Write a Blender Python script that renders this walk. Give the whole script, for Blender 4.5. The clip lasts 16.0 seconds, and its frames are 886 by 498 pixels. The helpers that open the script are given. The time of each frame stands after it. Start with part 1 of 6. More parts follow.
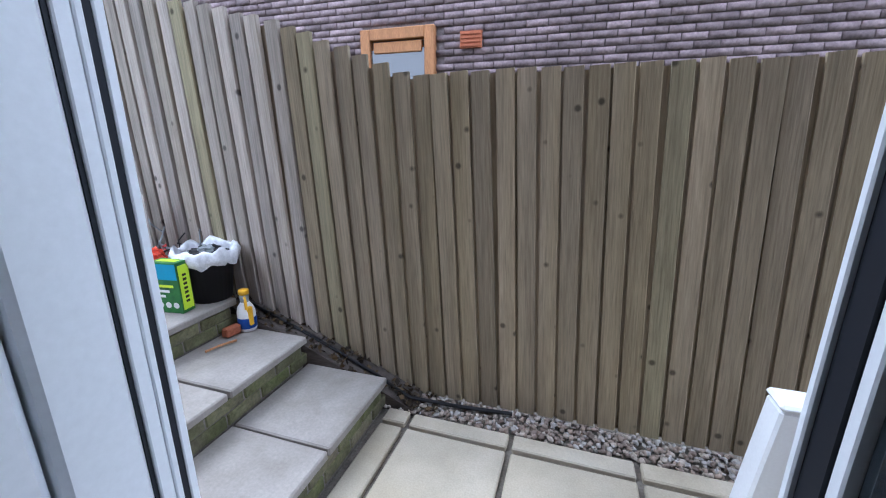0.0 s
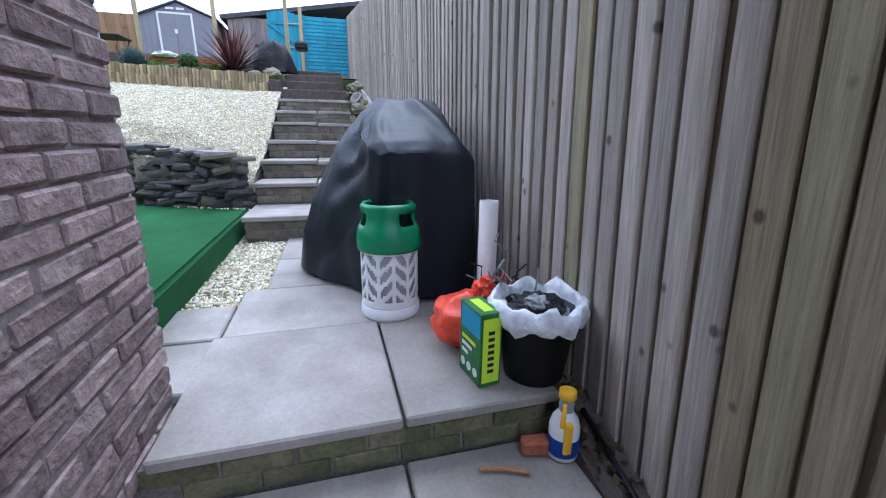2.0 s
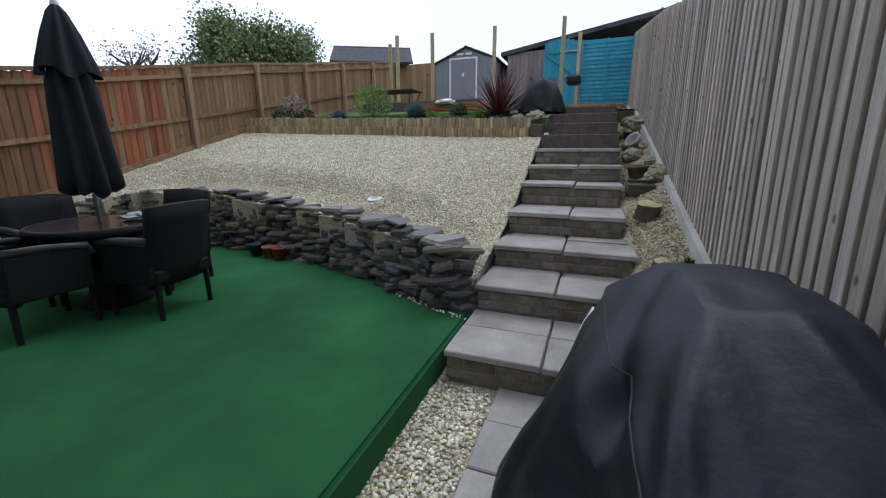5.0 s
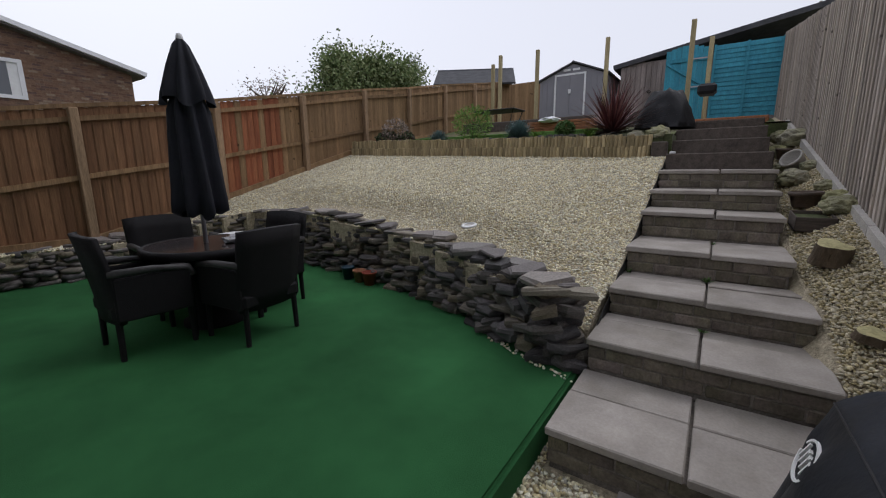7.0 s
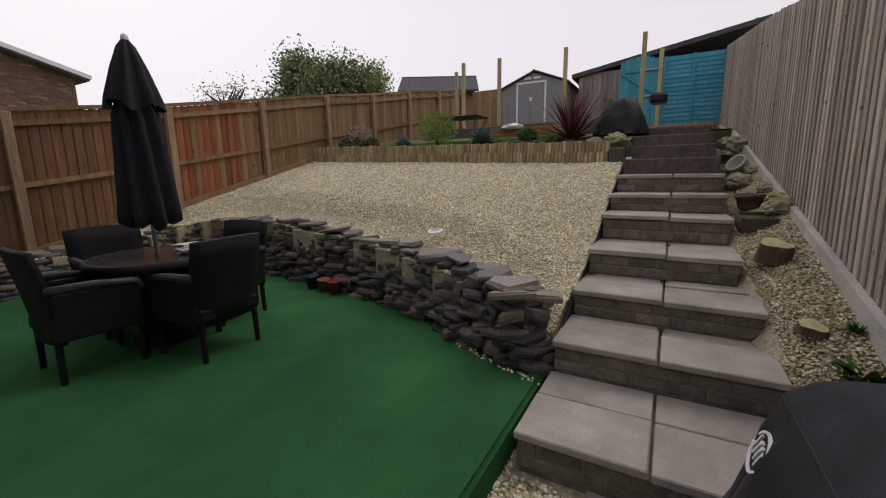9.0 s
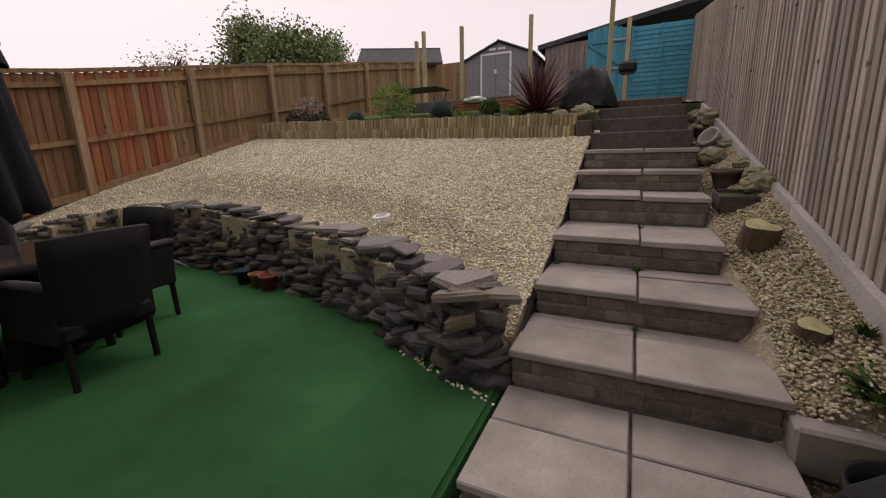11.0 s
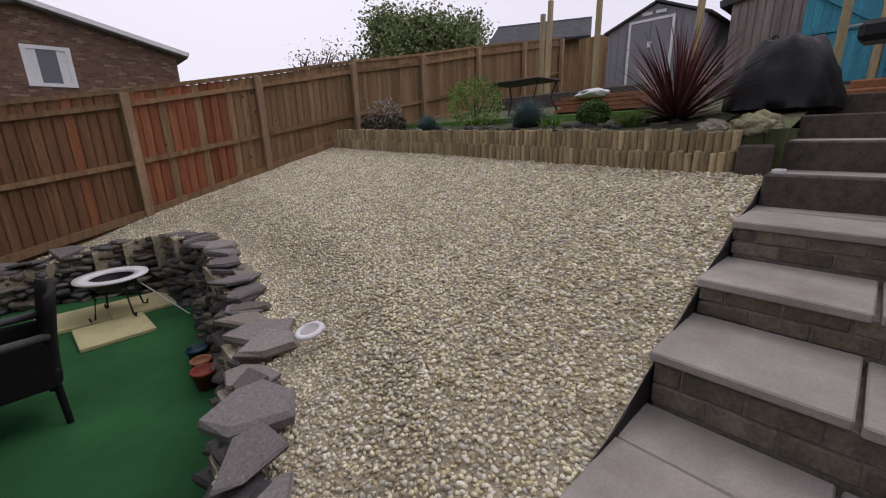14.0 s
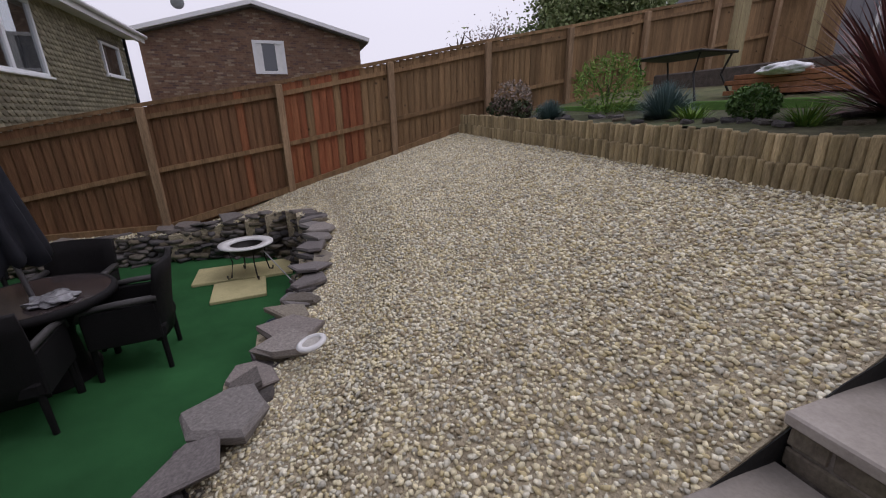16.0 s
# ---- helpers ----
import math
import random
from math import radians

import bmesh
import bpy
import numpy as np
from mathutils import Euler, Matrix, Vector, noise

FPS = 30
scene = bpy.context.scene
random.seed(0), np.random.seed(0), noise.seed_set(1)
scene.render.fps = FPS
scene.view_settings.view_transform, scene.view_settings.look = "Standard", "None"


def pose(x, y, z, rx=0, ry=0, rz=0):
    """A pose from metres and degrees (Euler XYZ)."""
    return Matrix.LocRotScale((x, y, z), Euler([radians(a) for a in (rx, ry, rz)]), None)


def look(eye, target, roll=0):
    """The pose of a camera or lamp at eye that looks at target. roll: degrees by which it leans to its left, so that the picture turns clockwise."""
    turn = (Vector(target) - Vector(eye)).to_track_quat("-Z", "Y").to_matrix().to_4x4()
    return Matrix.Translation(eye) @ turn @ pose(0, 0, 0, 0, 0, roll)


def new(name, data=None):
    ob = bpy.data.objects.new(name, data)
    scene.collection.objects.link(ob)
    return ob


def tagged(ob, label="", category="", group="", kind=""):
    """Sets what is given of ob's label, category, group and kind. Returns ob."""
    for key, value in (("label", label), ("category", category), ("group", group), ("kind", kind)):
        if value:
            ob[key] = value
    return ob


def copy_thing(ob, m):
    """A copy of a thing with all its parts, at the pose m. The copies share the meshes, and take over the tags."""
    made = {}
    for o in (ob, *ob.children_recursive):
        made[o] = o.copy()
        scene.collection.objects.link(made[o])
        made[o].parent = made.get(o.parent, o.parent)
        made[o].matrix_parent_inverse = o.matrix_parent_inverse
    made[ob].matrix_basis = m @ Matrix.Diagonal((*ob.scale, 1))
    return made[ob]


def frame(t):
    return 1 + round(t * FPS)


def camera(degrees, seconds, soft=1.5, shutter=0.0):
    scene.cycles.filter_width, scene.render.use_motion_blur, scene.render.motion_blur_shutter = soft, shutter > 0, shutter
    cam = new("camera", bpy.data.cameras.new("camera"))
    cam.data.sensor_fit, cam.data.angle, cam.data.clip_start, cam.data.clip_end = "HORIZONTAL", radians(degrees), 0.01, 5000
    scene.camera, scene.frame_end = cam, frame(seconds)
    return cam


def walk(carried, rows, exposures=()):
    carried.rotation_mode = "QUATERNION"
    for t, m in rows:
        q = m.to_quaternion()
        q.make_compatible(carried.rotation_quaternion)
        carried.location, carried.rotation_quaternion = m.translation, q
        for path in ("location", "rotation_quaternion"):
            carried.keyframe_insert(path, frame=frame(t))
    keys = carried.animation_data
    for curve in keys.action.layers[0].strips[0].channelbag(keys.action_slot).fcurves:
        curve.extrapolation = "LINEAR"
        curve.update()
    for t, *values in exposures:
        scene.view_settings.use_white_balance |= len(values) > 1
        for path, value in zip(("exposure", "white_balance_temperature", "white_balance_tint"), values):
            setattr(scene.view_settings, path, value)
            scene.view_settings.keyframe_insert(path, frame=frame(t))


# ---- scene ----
from mathutils.bvhtree import BVHTree

cam = camera(95.5, 16.0, soft=1.1)
PATH = [
    (0, (0.03, -0.075, 1.496), (-0.57, 1.759, 0.97), 0.0),
    (0.5, (-0.08, 0.235, 1.543), (-1.058, 1.902, 1.029), 0.1),
    (1, (-0.184, 0.603, 1.483), (-1.561, 1.954, 0.955), -0.1),
    (1.5, (-0.457, 0.881, 1.413), (-2.157, 1.793, 0.889), 0.4),
    (2, (-0.79, 0.982, 1.448), (-2.648, 1.496, 0.914), 0.6),
    (2.5, (-1.241, 1.087, 1.496), (-3.17, 1.264, 0.998), 0.5),
    (3, (-1.484, 1.089, 1.584), (-3.423, 0.98, 1.108), 0.3),
    (3.5, (-1.828, 1.045, 1.739), (-3.732, 0.695, 1.239), 0.2),
    (4, (-1.946, 1.06, 1.821), (-3.827, 0.636, 1.289), 0.1),
    (4.5, (-2.227, 1.053, 1.9), (-4.087, 0.524, 1.387), 0.0),
    (5, (-2.331, 1.044, 2.05), (-4.15, 0.367, 1.57), -0.2),
    (7.5, (-2.803, 0.79, 2.078), (-4.417, -0.329, 1.697), -0.4),
    (8, (-2.798, 0.821, 2.076), (-4.446, -0.248, 1.698), -0.5),
    (8.5, (-2.781, 0.823, 2.076), (-4.48, -0.17, 1.72), -0.6),
    (11, (-3.37, 0.749, 2.038), (-5.131, -0.082, 1.581), -1.2),
    (11.5, (-3.753, 0.823, 1.968), (-5.632, 0.33, 1.492), -1.6),
    (12, (-4.185, 0.832, 2.043), (-6.113, 0.574, 1.577), -1.9),
    (12.5, (-4.717, 0.865, 2.015), (-6.62, 0.572, 1.474), -2.2),
    (13, (-4.993, 0.895, 2.274), (-6.837, 0.327, 1.748), -2.0),
    (13.5, (-5.364, 0.813, 2.288), (-7.008, -0.165, 1.703), -1.8),
    (14, (-5.679, 0.727, 2.563), (-6.986, -0.687, 2.024), -1.4),
    (14.5, (-5.853, 0.71, 2.53), (-6.775, -0.955, 1.917), -1.0),
    (15, (-6.14, 0.712, 2.645), (-6.588, -1.118, 1.971), -0.5),
    (15.5, (-6.275, 0.749, 2.778), (-6.527, -1.115, 2.1), -0.1),
    (16, (-6.614, 0.796, 2.724), (-7.239, -0.994, 2.09), -1.2),
]
walk(cam, [(t, look(eye, target, roll)) for t, eye, target, roll in PATH],
     [(0.0, 2.25, 5150, 10), (0.6, 1.95, 5050, 11), (1.5, 1.75, 5050, 12), (2.5, 1.36, 5000, 13), (3.5, 0.85, 5150, 11), (4.5, 0.7, 5350, 11), (5.0, 0.5, 5500, 10), (7.5, 0.05, 6250, 14),
      (8.5, 0.05, 6550, 15), (11.0, 0.1, 7200, 22), (12.5, 0.12, 6800, 23), (13.0, 0.2, 6550, 22), (14.0, 0.0, 6300, 22), (16.0, -0.1, 6200, 22)])

# ---- world and light ----
world = bpy.data.worlds.new("overcast")
scene.world = world
world.use_nodes = True
wn, wl = world.node_tree.nodes, world.node_tree.links
sky = wn.new("ShaderNodeTexSky")
sky.sky_type, sky.sun_disc, sky.sun_elevation, sky.sun_rotation = "NISHITA", False, radians(50), radians(200)
sky.air_density, sky.dust_density = 1.0, 4.0
hsv = wn.new("ShaderNodeHueSaturation")
hsv.inputs["Saturation"].default_value = 0.12
cloud = wn.new("ShaderNodeMixRGB")
cloud.inputs[0].default_value = 0.75
cloud.inputs[2].default_value = (8.6, 8.7, 9.2, 1)
wl.new(sky.outputs[0], hsv.inputs["Color"])
wl.new(hsv.outputs[0], cloud.inputs[1])
wl.new(cloud.outputs[0], wn["Background"].inputs[0])
wn["Background"].inputs[1].default_value = 0.1
sun = new("sun", bpy.data.lights.new("sun", "SUN"))
sun.data.energy, sun.data.angle, sun.data.color = 0.7, radians(30), (1, 0.97, 0.93)
sun.matrix_world = look((-12, 4, 14), (-4, 0, 0))


# ---- materials ----
def surf(name, base, rough=0.8, var=0.3, scale=5.0, bump=0.3, bscale=80.0, stretch=(1, 1, 1), rnd=0.0, island=0.0,
         tint=None, tscale=1.2, tamount=0.5, metal=0.0, depth=0.004, spec=0.3, fine=0.25, knots=0.0):
    m = bpy.data.materials.new(name)
    m.use_nodes = True
    fine = fine if bump > 0.1 else 0.03
    n, l = m.node_tree.nodes, m.node_tree.links
    b = n["Principled BSDF"]
    b.inputs["Roughness"].default_value, b.inputs["Metallic"].default_value = rough, metal
    b.inputs["Specular IOR Level"].default_value = spec
    tc, mp, oi, geo = n.new("ShaderNodeTexCoord"), n.new("ShaderNodeMapping"), n.new("ShaderNodeObjectInfo"), n.new("ShaderNodeNewGeometry")
    mp.inputs["Scale"].default_value = stretch
    shift = n.new("ShaderNodeMath")
    shift.operation, shift.inputs[1].default_value = "MULTIPLY", 37.0
    l.new(oi.outputs["Random"], shift.inputs[0])
    l.new(tc.outputs["Object"], mp.inputs[0])
    l.new(shift.outputs[0], mp.inputs["Location"])

    def tex(s, detail=4.0, rg=0.6):
        t = n.new("ShaderNodeTexNoise")
        t.inputs["Scale"].default_value, t.inputs["Detail"].default_value, t.inputs["Roughness"].default_value = s, detail, rg
        l.new(mp.outputs[0], t.inputs["Vector"])
        return t

    def span(src, lo, hi):
        r = n.new("ShaderNodeMapRange")
        r.inputs["From Min"].default_value, r.inputs["From Max"].default_value = 0.28, 0.72
        r.inputs["To Min"].default_value, r.inputs["To Max"].default_value = lo, hi
        l.new(src, r.inputs[0])
        return r.outputs[0]

    def times(a, c):
        q = n.new("ShaderNodeMath")
        q.operation = "MULTIPLY"
        l.new(a, q.inputs[0])
        l.new(c, q.inputs[1])
        return q.outputs[0]
    k = times(span(tex(scale).outputs["Fac"], 1 - var, 1 + var), span(tex(bscale, 3).outputs["Fac"], 1 - fine, 1 + fine))
    for amount, out in ((rnd, oi.outputs["Random"]), (island, geo.outputs["Random Per Island"])):
        if amount:
            r = n.new("ShaderNodeMapRange")
            r.inputs["To Min"].default_value, r.inputs["To Max"].default_value = 1 - amount, 1 + amount
            l.new(out, r.inputs[0])
            k = times(k, r.outputs[0])
    if knots:
        km = n.new("ShaderNodeMapping")
        km.inputs["Scale"].default_value = (1, 0.5, 1.7)
        l.new(tc.outputs["Object"], km.inputs[0])
        l.new(shift.outputs[0], km.inputs["Location"])
        vo = n.new("ShaderNodeTexVoronoi")
        vo.inputs["Scale"].default_value = knots
        l.new(km.outputs[0], vo.inputs["Vector"])
        r = n.new("ShaderNodeMapRange")
        r.inputs["From Min"].default_value, r.inputs["From Max"].default_value = 0.06, 0.125
        r.inputs["To Min"].default_value, r.inputs["To Max"].default_value = 0.3, 1.0
        l.new(vo.outputs["Distance"], r.inputs[0])
        k = times(k, r.outputs[0])
    col = n.new("ShaderNodeMixRGB")
    col.inputs[1].default_value = (*base, 1)
    col.inputs[2].default_value = (*(tint or base), 1)
    l.new(span(tex(tscale, 3).outputs["Fac"], 0.0 if tint else 0, tamount if tint else 0), col.inputs[0])
    mul = n.new("ShaderNodeVectorMath")
    mul.operation = "SCALE"
    l.new(col.outputs[0], mul.inputs[0])
    l.new(k, mul.inputs["Scale"])
    l.new(mul.outputs[0], b.inputs["Base Color"])
    if bump:
        bp = n.new("ShaderNodeBump")
        bp.inputs["Strength"].default_value, bp.inputs["Distance"].default_value = bump, depth
        l.new(tex(bscale, 5).outputs["Fac"], bp.inputs["Height"])
        l.new(bp.outputs[0], b.inputs["Normal"])
    return m


def plain_glass(name, colour=(0.02, 0.025, 0.03)):
    return surf(name, colour, 0.06, 0.05, 2, 0, spec=0.9)


def clear_glass(name):
    """A thin pane: it reflects by its angle and lets the rest through."""
    m = bpy.data.materials.new(name)
    m.use_nodes = True
    n, l = m.node_tree.nodes, m.node_tree.links
    n.remove(n["Principled BSDF"])
    lw, fr, tr, gl, mx = n.new("ShaderNodeLayerWeight"), n.new("ShaderNodeMath"), n.new("ShaderNodeBsdfTransparent"), n.new("ShaderNodeBsdfGlossy"), n.new("ShaderNodeMixShader")
    fr.operation, fr.inputs[1].default_value, fr.inputs[2].default_value = "MULTIPLY_ADD", 0.3, 0.03
    l.new(lw.outputs["Facing"], fr.inputs[0])
    tr.inputs["Color"].default_value = (0.82, 0.85, 0.86, 1)
    gl.inputs["Roughness"].default_value = 0.01
    l.new(fr.outputs[0], mx.inputs[0])
    l.new(tr.outputs[0], mx.inputs[1])
    l.new(gl.outputs[0], mx.inputs[2])
    l.new(mx.outputs[0], n["Material Output"].inputs["Surface"])
    return m


def shades(name, colours, rough=0.85, bump=0.3, bscale=60.0, depth=0.003, by_object=False, var=0.2):
    """Colour picked piece by piece from a few shades."""
    m = surf(name, (1, 1, 1), rough, var, 9, bump, bscale, depth=depth)
    n, l = m.node_tree.nodes, m.node_tree.links
    ramp = n.new("ShaderNodeValToRGB")
    ramp.color_ramp.interpolation = "CONSTANT"
    el = ramp.color_ramp.elements
    while len(el) < len(colours):
        el.new(0.5)
    for i, c in enumerate(colours):
        el[i].position, el[i].color = i / len(colours), (*c, 1)
    src = n.new("ShaderNodeObjectInfo").outputs["Random"] if by_object else n.new("ShaderNodeNewGeometry").outputs["Random Per Island"]
    l.new(src, ramp.inputs[0])
    mix = next(x for x in n if x.bl_idname == "ShaderNodeMixRGB")
    l.new(ramp.outputs[0], mix.inputs[1])
    l.new(ramp.outputs[0], mix.inputs[2])
    return m


M = {}
M["fence_grey"] = surf("weathered_fence_wood", (0.365, 0.322, 0.298), 0.85, 0.28, 4, 0.6, 40, (3, 3, 0.25), rnd=0.22, tint=(0.36, 0.31, 0.24), tscale=0.7, tamount=0.85, depth=0.006, knots=6.5)
M["fence_green"] = surf("algae_stained_boards", (0.3, 0.275, 0.175), 0.85, 0.28, 4, 0.6, 40, (3, 3, 0.25), rnd=0.15, tint=(0.26, 0.21, 0.13), tscale=0.9, tamount=0.9, depth=0.006, knots=6.5)
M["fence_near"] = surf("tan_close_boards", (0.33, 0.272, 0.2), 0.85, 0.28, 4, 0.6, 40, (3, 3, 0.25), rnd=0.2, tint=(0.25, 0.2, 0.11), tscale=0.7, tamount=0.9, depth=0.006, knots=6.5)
M["fence_tan"] = surf("tan_fence_wood", (0.26, 0.165, 0.085), 0.85, 0.3, 4, 0.5, 40, (3, 3, 0.25), rnd=0.25, tint=(0.2, 0.12, 0.06), tscale=0.8, tamount=0.8, depth=0.005, knots=4.0)
M["fence_orange"] = surf("orange_stained_fence_wood", (0.215, 0.118, 0.06), 0.85, 0.3, 4, 0.4, 40, (3, 3, 0.25), rnd=0.12, tint=(0.17, 0.08, 0.04), tscale=0.8, tamount=0.8)
M["fence_red"] = surf("red_stained_fence_wood", (0.26, 0.075, 0.035), 0.8, 0.3, 4, 0.5, 40, (3, 3, 0.25), rnd=0.25, tint=(0.28, 0.13, 0.06), tamount=0.7)
M["post"] = surf("fence_post_wood", (0.3, 0.2, 0.12), 0.85, 0.3, 4, 0.5, 40, (3, 3, 0.3), rnd=0.15)
M["pole"] = surf("treated_pole_wood", (0.36, 0.3, 0.17), 0.85, 0.25, 4, 0.4, 40, (3, 3, 0.3), rnd=0.1)
M["brick"] = surf("rough_purple_brick", (0.24, 0.17, 0.155), 0.9, 0.4, 9, 1.0, 45, rnd=0.35, tint=(0.34, 0.275, 0.26), tscale=6, tamount=0.7, depth=0.012)
M["brick_far"] = surf("neighbour_purple_brick", (0.19, 0.145, 0.15), 0.9, 0.3, 6, 0.5, 40, island=0.3, depth=0.01)
M["mortar"] = surf("mortar", (0.22, 0.185, 0.175), 0.95, 0.25, 12, 0.6, 90)
M["mortar_far"] = surf("neighbour_mortar", (0.15, 0.125, 0.125), 0.95, 0.25, 12, 0.5, 90)
M["riser"] = surf("grey_riser_brick", (0.16, 0.13, 0.115), 0.9, 0.35, 9, 0.6, 60, rnd=0.25, tint=(0.13, 0.13, 0.06), tscale=3, tamount=0.6)
M["riser_moss"] = surf("mossy_riser_brick", (0.17, 0.145, 0.1), 0.9, 0.4, 7, 0.6, 60, rnd=0.2, tint=(0.1, 0.115, 0.035), tscale=3, tamount=0.9)
M["riser_mortar"] = surf("riser_mortar", (0.17, 0.15, 0.13), 0.95, 0.3, 10, 0.5, 80)
M["slab"] = surf("paving_slab", (0.38, 0.345, 0.315), 0.85, 0.14, 3, 0.25, 70, rnd=0.09, tint=(0.25, 0.225, 0.195), tscale=2.6, tamount=1.0, fine=0.1)
M["slab_patio"] = surf("buff_patio_slab", (0.5, 0.45, 0.36), 0.85, 0.14, 3, 0.3, 120, rnd=0.06, tint=(0.4, 0.34, 0.24), tscale=2.0, tamount=0.8, fine=0.09)
M["slab_yellow"] = surf("pale_yellow_slab", (0.5, 0.45, 0.24), 0.85, 0.12, 4, 0.3, 100)
M["joint"] = surf("dirty_joint", (0.17, 0.15, 0.125), 0.95, 0.4, 12, 0.6, 80)
M["turf"] = surf("artificial_turf", (0.031, 0.122, 0.042), 0.95, 0.2, 1.6, 0.7, 260, tint=(0.022, 0.085, 0.03), tscale=0.9, tamount=0.9, depth=0.006, spec=0.1)
M["gravel_bed"] = surf("gravel_bed", (0.44, 0.38, 0.27), 0.95, 0.35, 30, 1.0, 70, depth=0.02)
M["pebble"] = shades("cream_pebbles", [(0.7, 0.64, 0.44), (0.8, 0.76, 0.61), (0.56, 0.48, 0.28), (0.7, 0.67, 0.54), (0.48, 0.46, 0.38), (0.75, 0.68, 0.47), (0.4, 0.34, 0.23)])
M["pebble_side"] = shades("darker_cream_pebbles", [(0.5, 0.43, 0.27), (0.58, 0.52, 0.38), (0.36, 0.3, 0.16), (0.44, 0.4, 0.3), (0.28, 0.24, 0.14)])
M["pebble_brown"] = shades("brown_pebbles", [(0.33, 0.26, 0.21), (0.42, 0.36, 0.3), (0.24, 0.19, 0.16), (0.45, 0.42, 0.39)])
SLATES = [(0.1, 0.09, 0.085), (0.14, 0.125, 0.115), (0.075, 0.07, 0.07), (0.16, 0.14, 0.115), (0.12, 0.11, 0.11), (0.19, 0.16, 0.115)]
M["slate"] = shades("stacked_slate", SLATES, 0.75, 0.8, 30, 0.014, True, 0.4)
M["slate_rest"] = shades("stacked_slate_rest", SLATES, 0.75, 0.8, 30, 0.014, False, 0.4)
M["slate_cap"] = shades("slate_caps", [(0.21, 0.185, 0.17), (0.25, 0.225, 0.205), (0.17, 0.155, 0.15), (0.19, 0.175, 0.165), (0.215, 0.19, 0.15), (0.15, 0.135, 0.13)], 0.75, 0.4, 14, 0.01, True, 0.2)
M["log"] = surf("log_roll_wood", (0.37, 0.295, 0.175), 0.85, 0.35, 6, 0.4, 50, (3, 3, 0.4), rnd=0.3, tint=(0.2, 0.16, 0.08), tscale=2, tamount=0.8)
M["sleeper"] = surf("dark_sleeper_wood", (0.085, 0.07, 0.06), 0.9, 0.35, 5, 0.6, 40, (0.4, 3, 3))
M["soil"] = surf("dark_soil", (0.06, 0.05, 0.035), 0.95, 0.4, 6, 0.8, 40, tint=(0.07, 0.1, 0.03), tscale=1, tamount=0.8)
M["lawn"] = surf("rough_grass_ground", (0.075, 0.11, 0.035), 0.95, 0.4, 5, 0.8, 50, tint=(0.14, 0.11, 0.07), tscale=0.6, tamount=0.9)
M["render"] = surf("white_render", (0.78, 0.79, 0.82), 0.9, 0.08, 2, 0.4, 150)
M["upvc"] = surf("white_upvc", (0.8, 0.82, 0.85), 0.35, 0.04, 2, 0, spec=0.5)
M["gasket"] = surf("black_gasket", (0.012, 0.014, 0.02), 0.6, 0.1, 8, 0)
M["tile"] = surf("hung_roof_tile", (0.46, 0.42, 0.31), 0.9, 0.25, 8, 0.4, 60, island=0.22, tint=(0.34, 0.31, 0.24), tscale=0.8, tamount=0.8)
M["glass"] = plain_glass("window_glass", (0.05, 0.055, 0.065))
M["glass_door"] = plain_glass("glass_dark")
M["pane"] = clear_glass("clear_pane")
M["glow"] = surf("lamp_bulb", (1, 0.6, 0.3), 0.5, 0, 2, 0)
M["glow"].node_tree.nodes["Principled BSDF"].inputs["Emission Color"].default_value = (1, 0.5, 0.2, 1)
M["glow"].node_tree.nodes["Principled BSDF"].inputs["Emission Strength"].default_value = 12
M["glow_shade"] = surf("lit_lamp_shade", (0.8, 0.35, 0.12), 0.7, 0, 2, 0)
M["glow_shade"].node_tree.nodes["Principled BSDF"].inputs["Emission Color"].default_value = (1, 0.38, 0.1, 1)
M["glow_shade"].node_tree.nodes["Principled BSDF"].inputs["Emission Strength"].default_value = 0.5
M["blind"] = surf("pale_roller_blind", (0.5, 0.5, 0.48), 0.9, 0.05, 3, 0)
M["rattan"] = surf("black_rattan", (0.0065, 0.0055, 0.0065), 0.68, 0.3, 40, 0.9, 160, depth=0.006, spec=0.25)
# Armrests get a greyer tone that paints in the highlight along their tops.
M["rattan_arm"] = surf("highlight_rattan_arm", (0.05, 0.047, 0.047), 0.5, 0.2, 40, 0.5, 160)
M["table_glass"] = surf("dark_table_glass", (0.045, 0.035, 0.035), 0.12, 0.1, 3, 0, spec=0.6)
M["canvas"] = surf("black_canvas", (0.018, 0.019, 0.026), 0.75, 0.25, 6, 0.3, 220)
M["cover"] = surf("black_vinyl_cover", (0.008, 0.0105, 0.017), 0.5, 0.3, 5, 0.3, 14, depth=0.015, spec=0.28, fine=0.1)
M["metal"] = surf("grey_metal", (0.35, 0.35, 0.36), 0.4, 0.15, 6, 0.1, 100, metal=0.8)
M["dark_metal"] = surf("dark_metal", (0.03, 0.028, 0.027), 0.6, 0.3, 10, 0.2, 100, metal=0.3)
M["gas_green"] = surf("green_plastic", (0.012, 0.2, 0.075), 0.4, 0.08, 4, 0.1, 120, spec=0.5)
M["gas_white"] = surf("white_plastic", (0.72, 0.72, 0.71), 0.5, 0.08, 5, 0.1, 120)
M["gas_grey"] = surf("grey_cylinder", (0.28, 0.3, 0.31), 0.55, 0.1, 5, 0.1, 100)
M["orange"] = surf("orange_plastic_bag", (0.75, 0.07, 0.025), 0.35, 0.15, 6, 0.5, 18, depth=0.02, spec=0.5)
M["red_net"] = surf("red_cord", (0.4, 0.05, 0.04), 0.6, 0.3, 10, 0.1)
M["box_green"] = surf("green_carton", (0.05, 0.2, 0.04), 0.5, 0.3, 14, 0.05, 100, tint=(0.01, 0.07, 0.03), tscale=9, tamount=0.9)
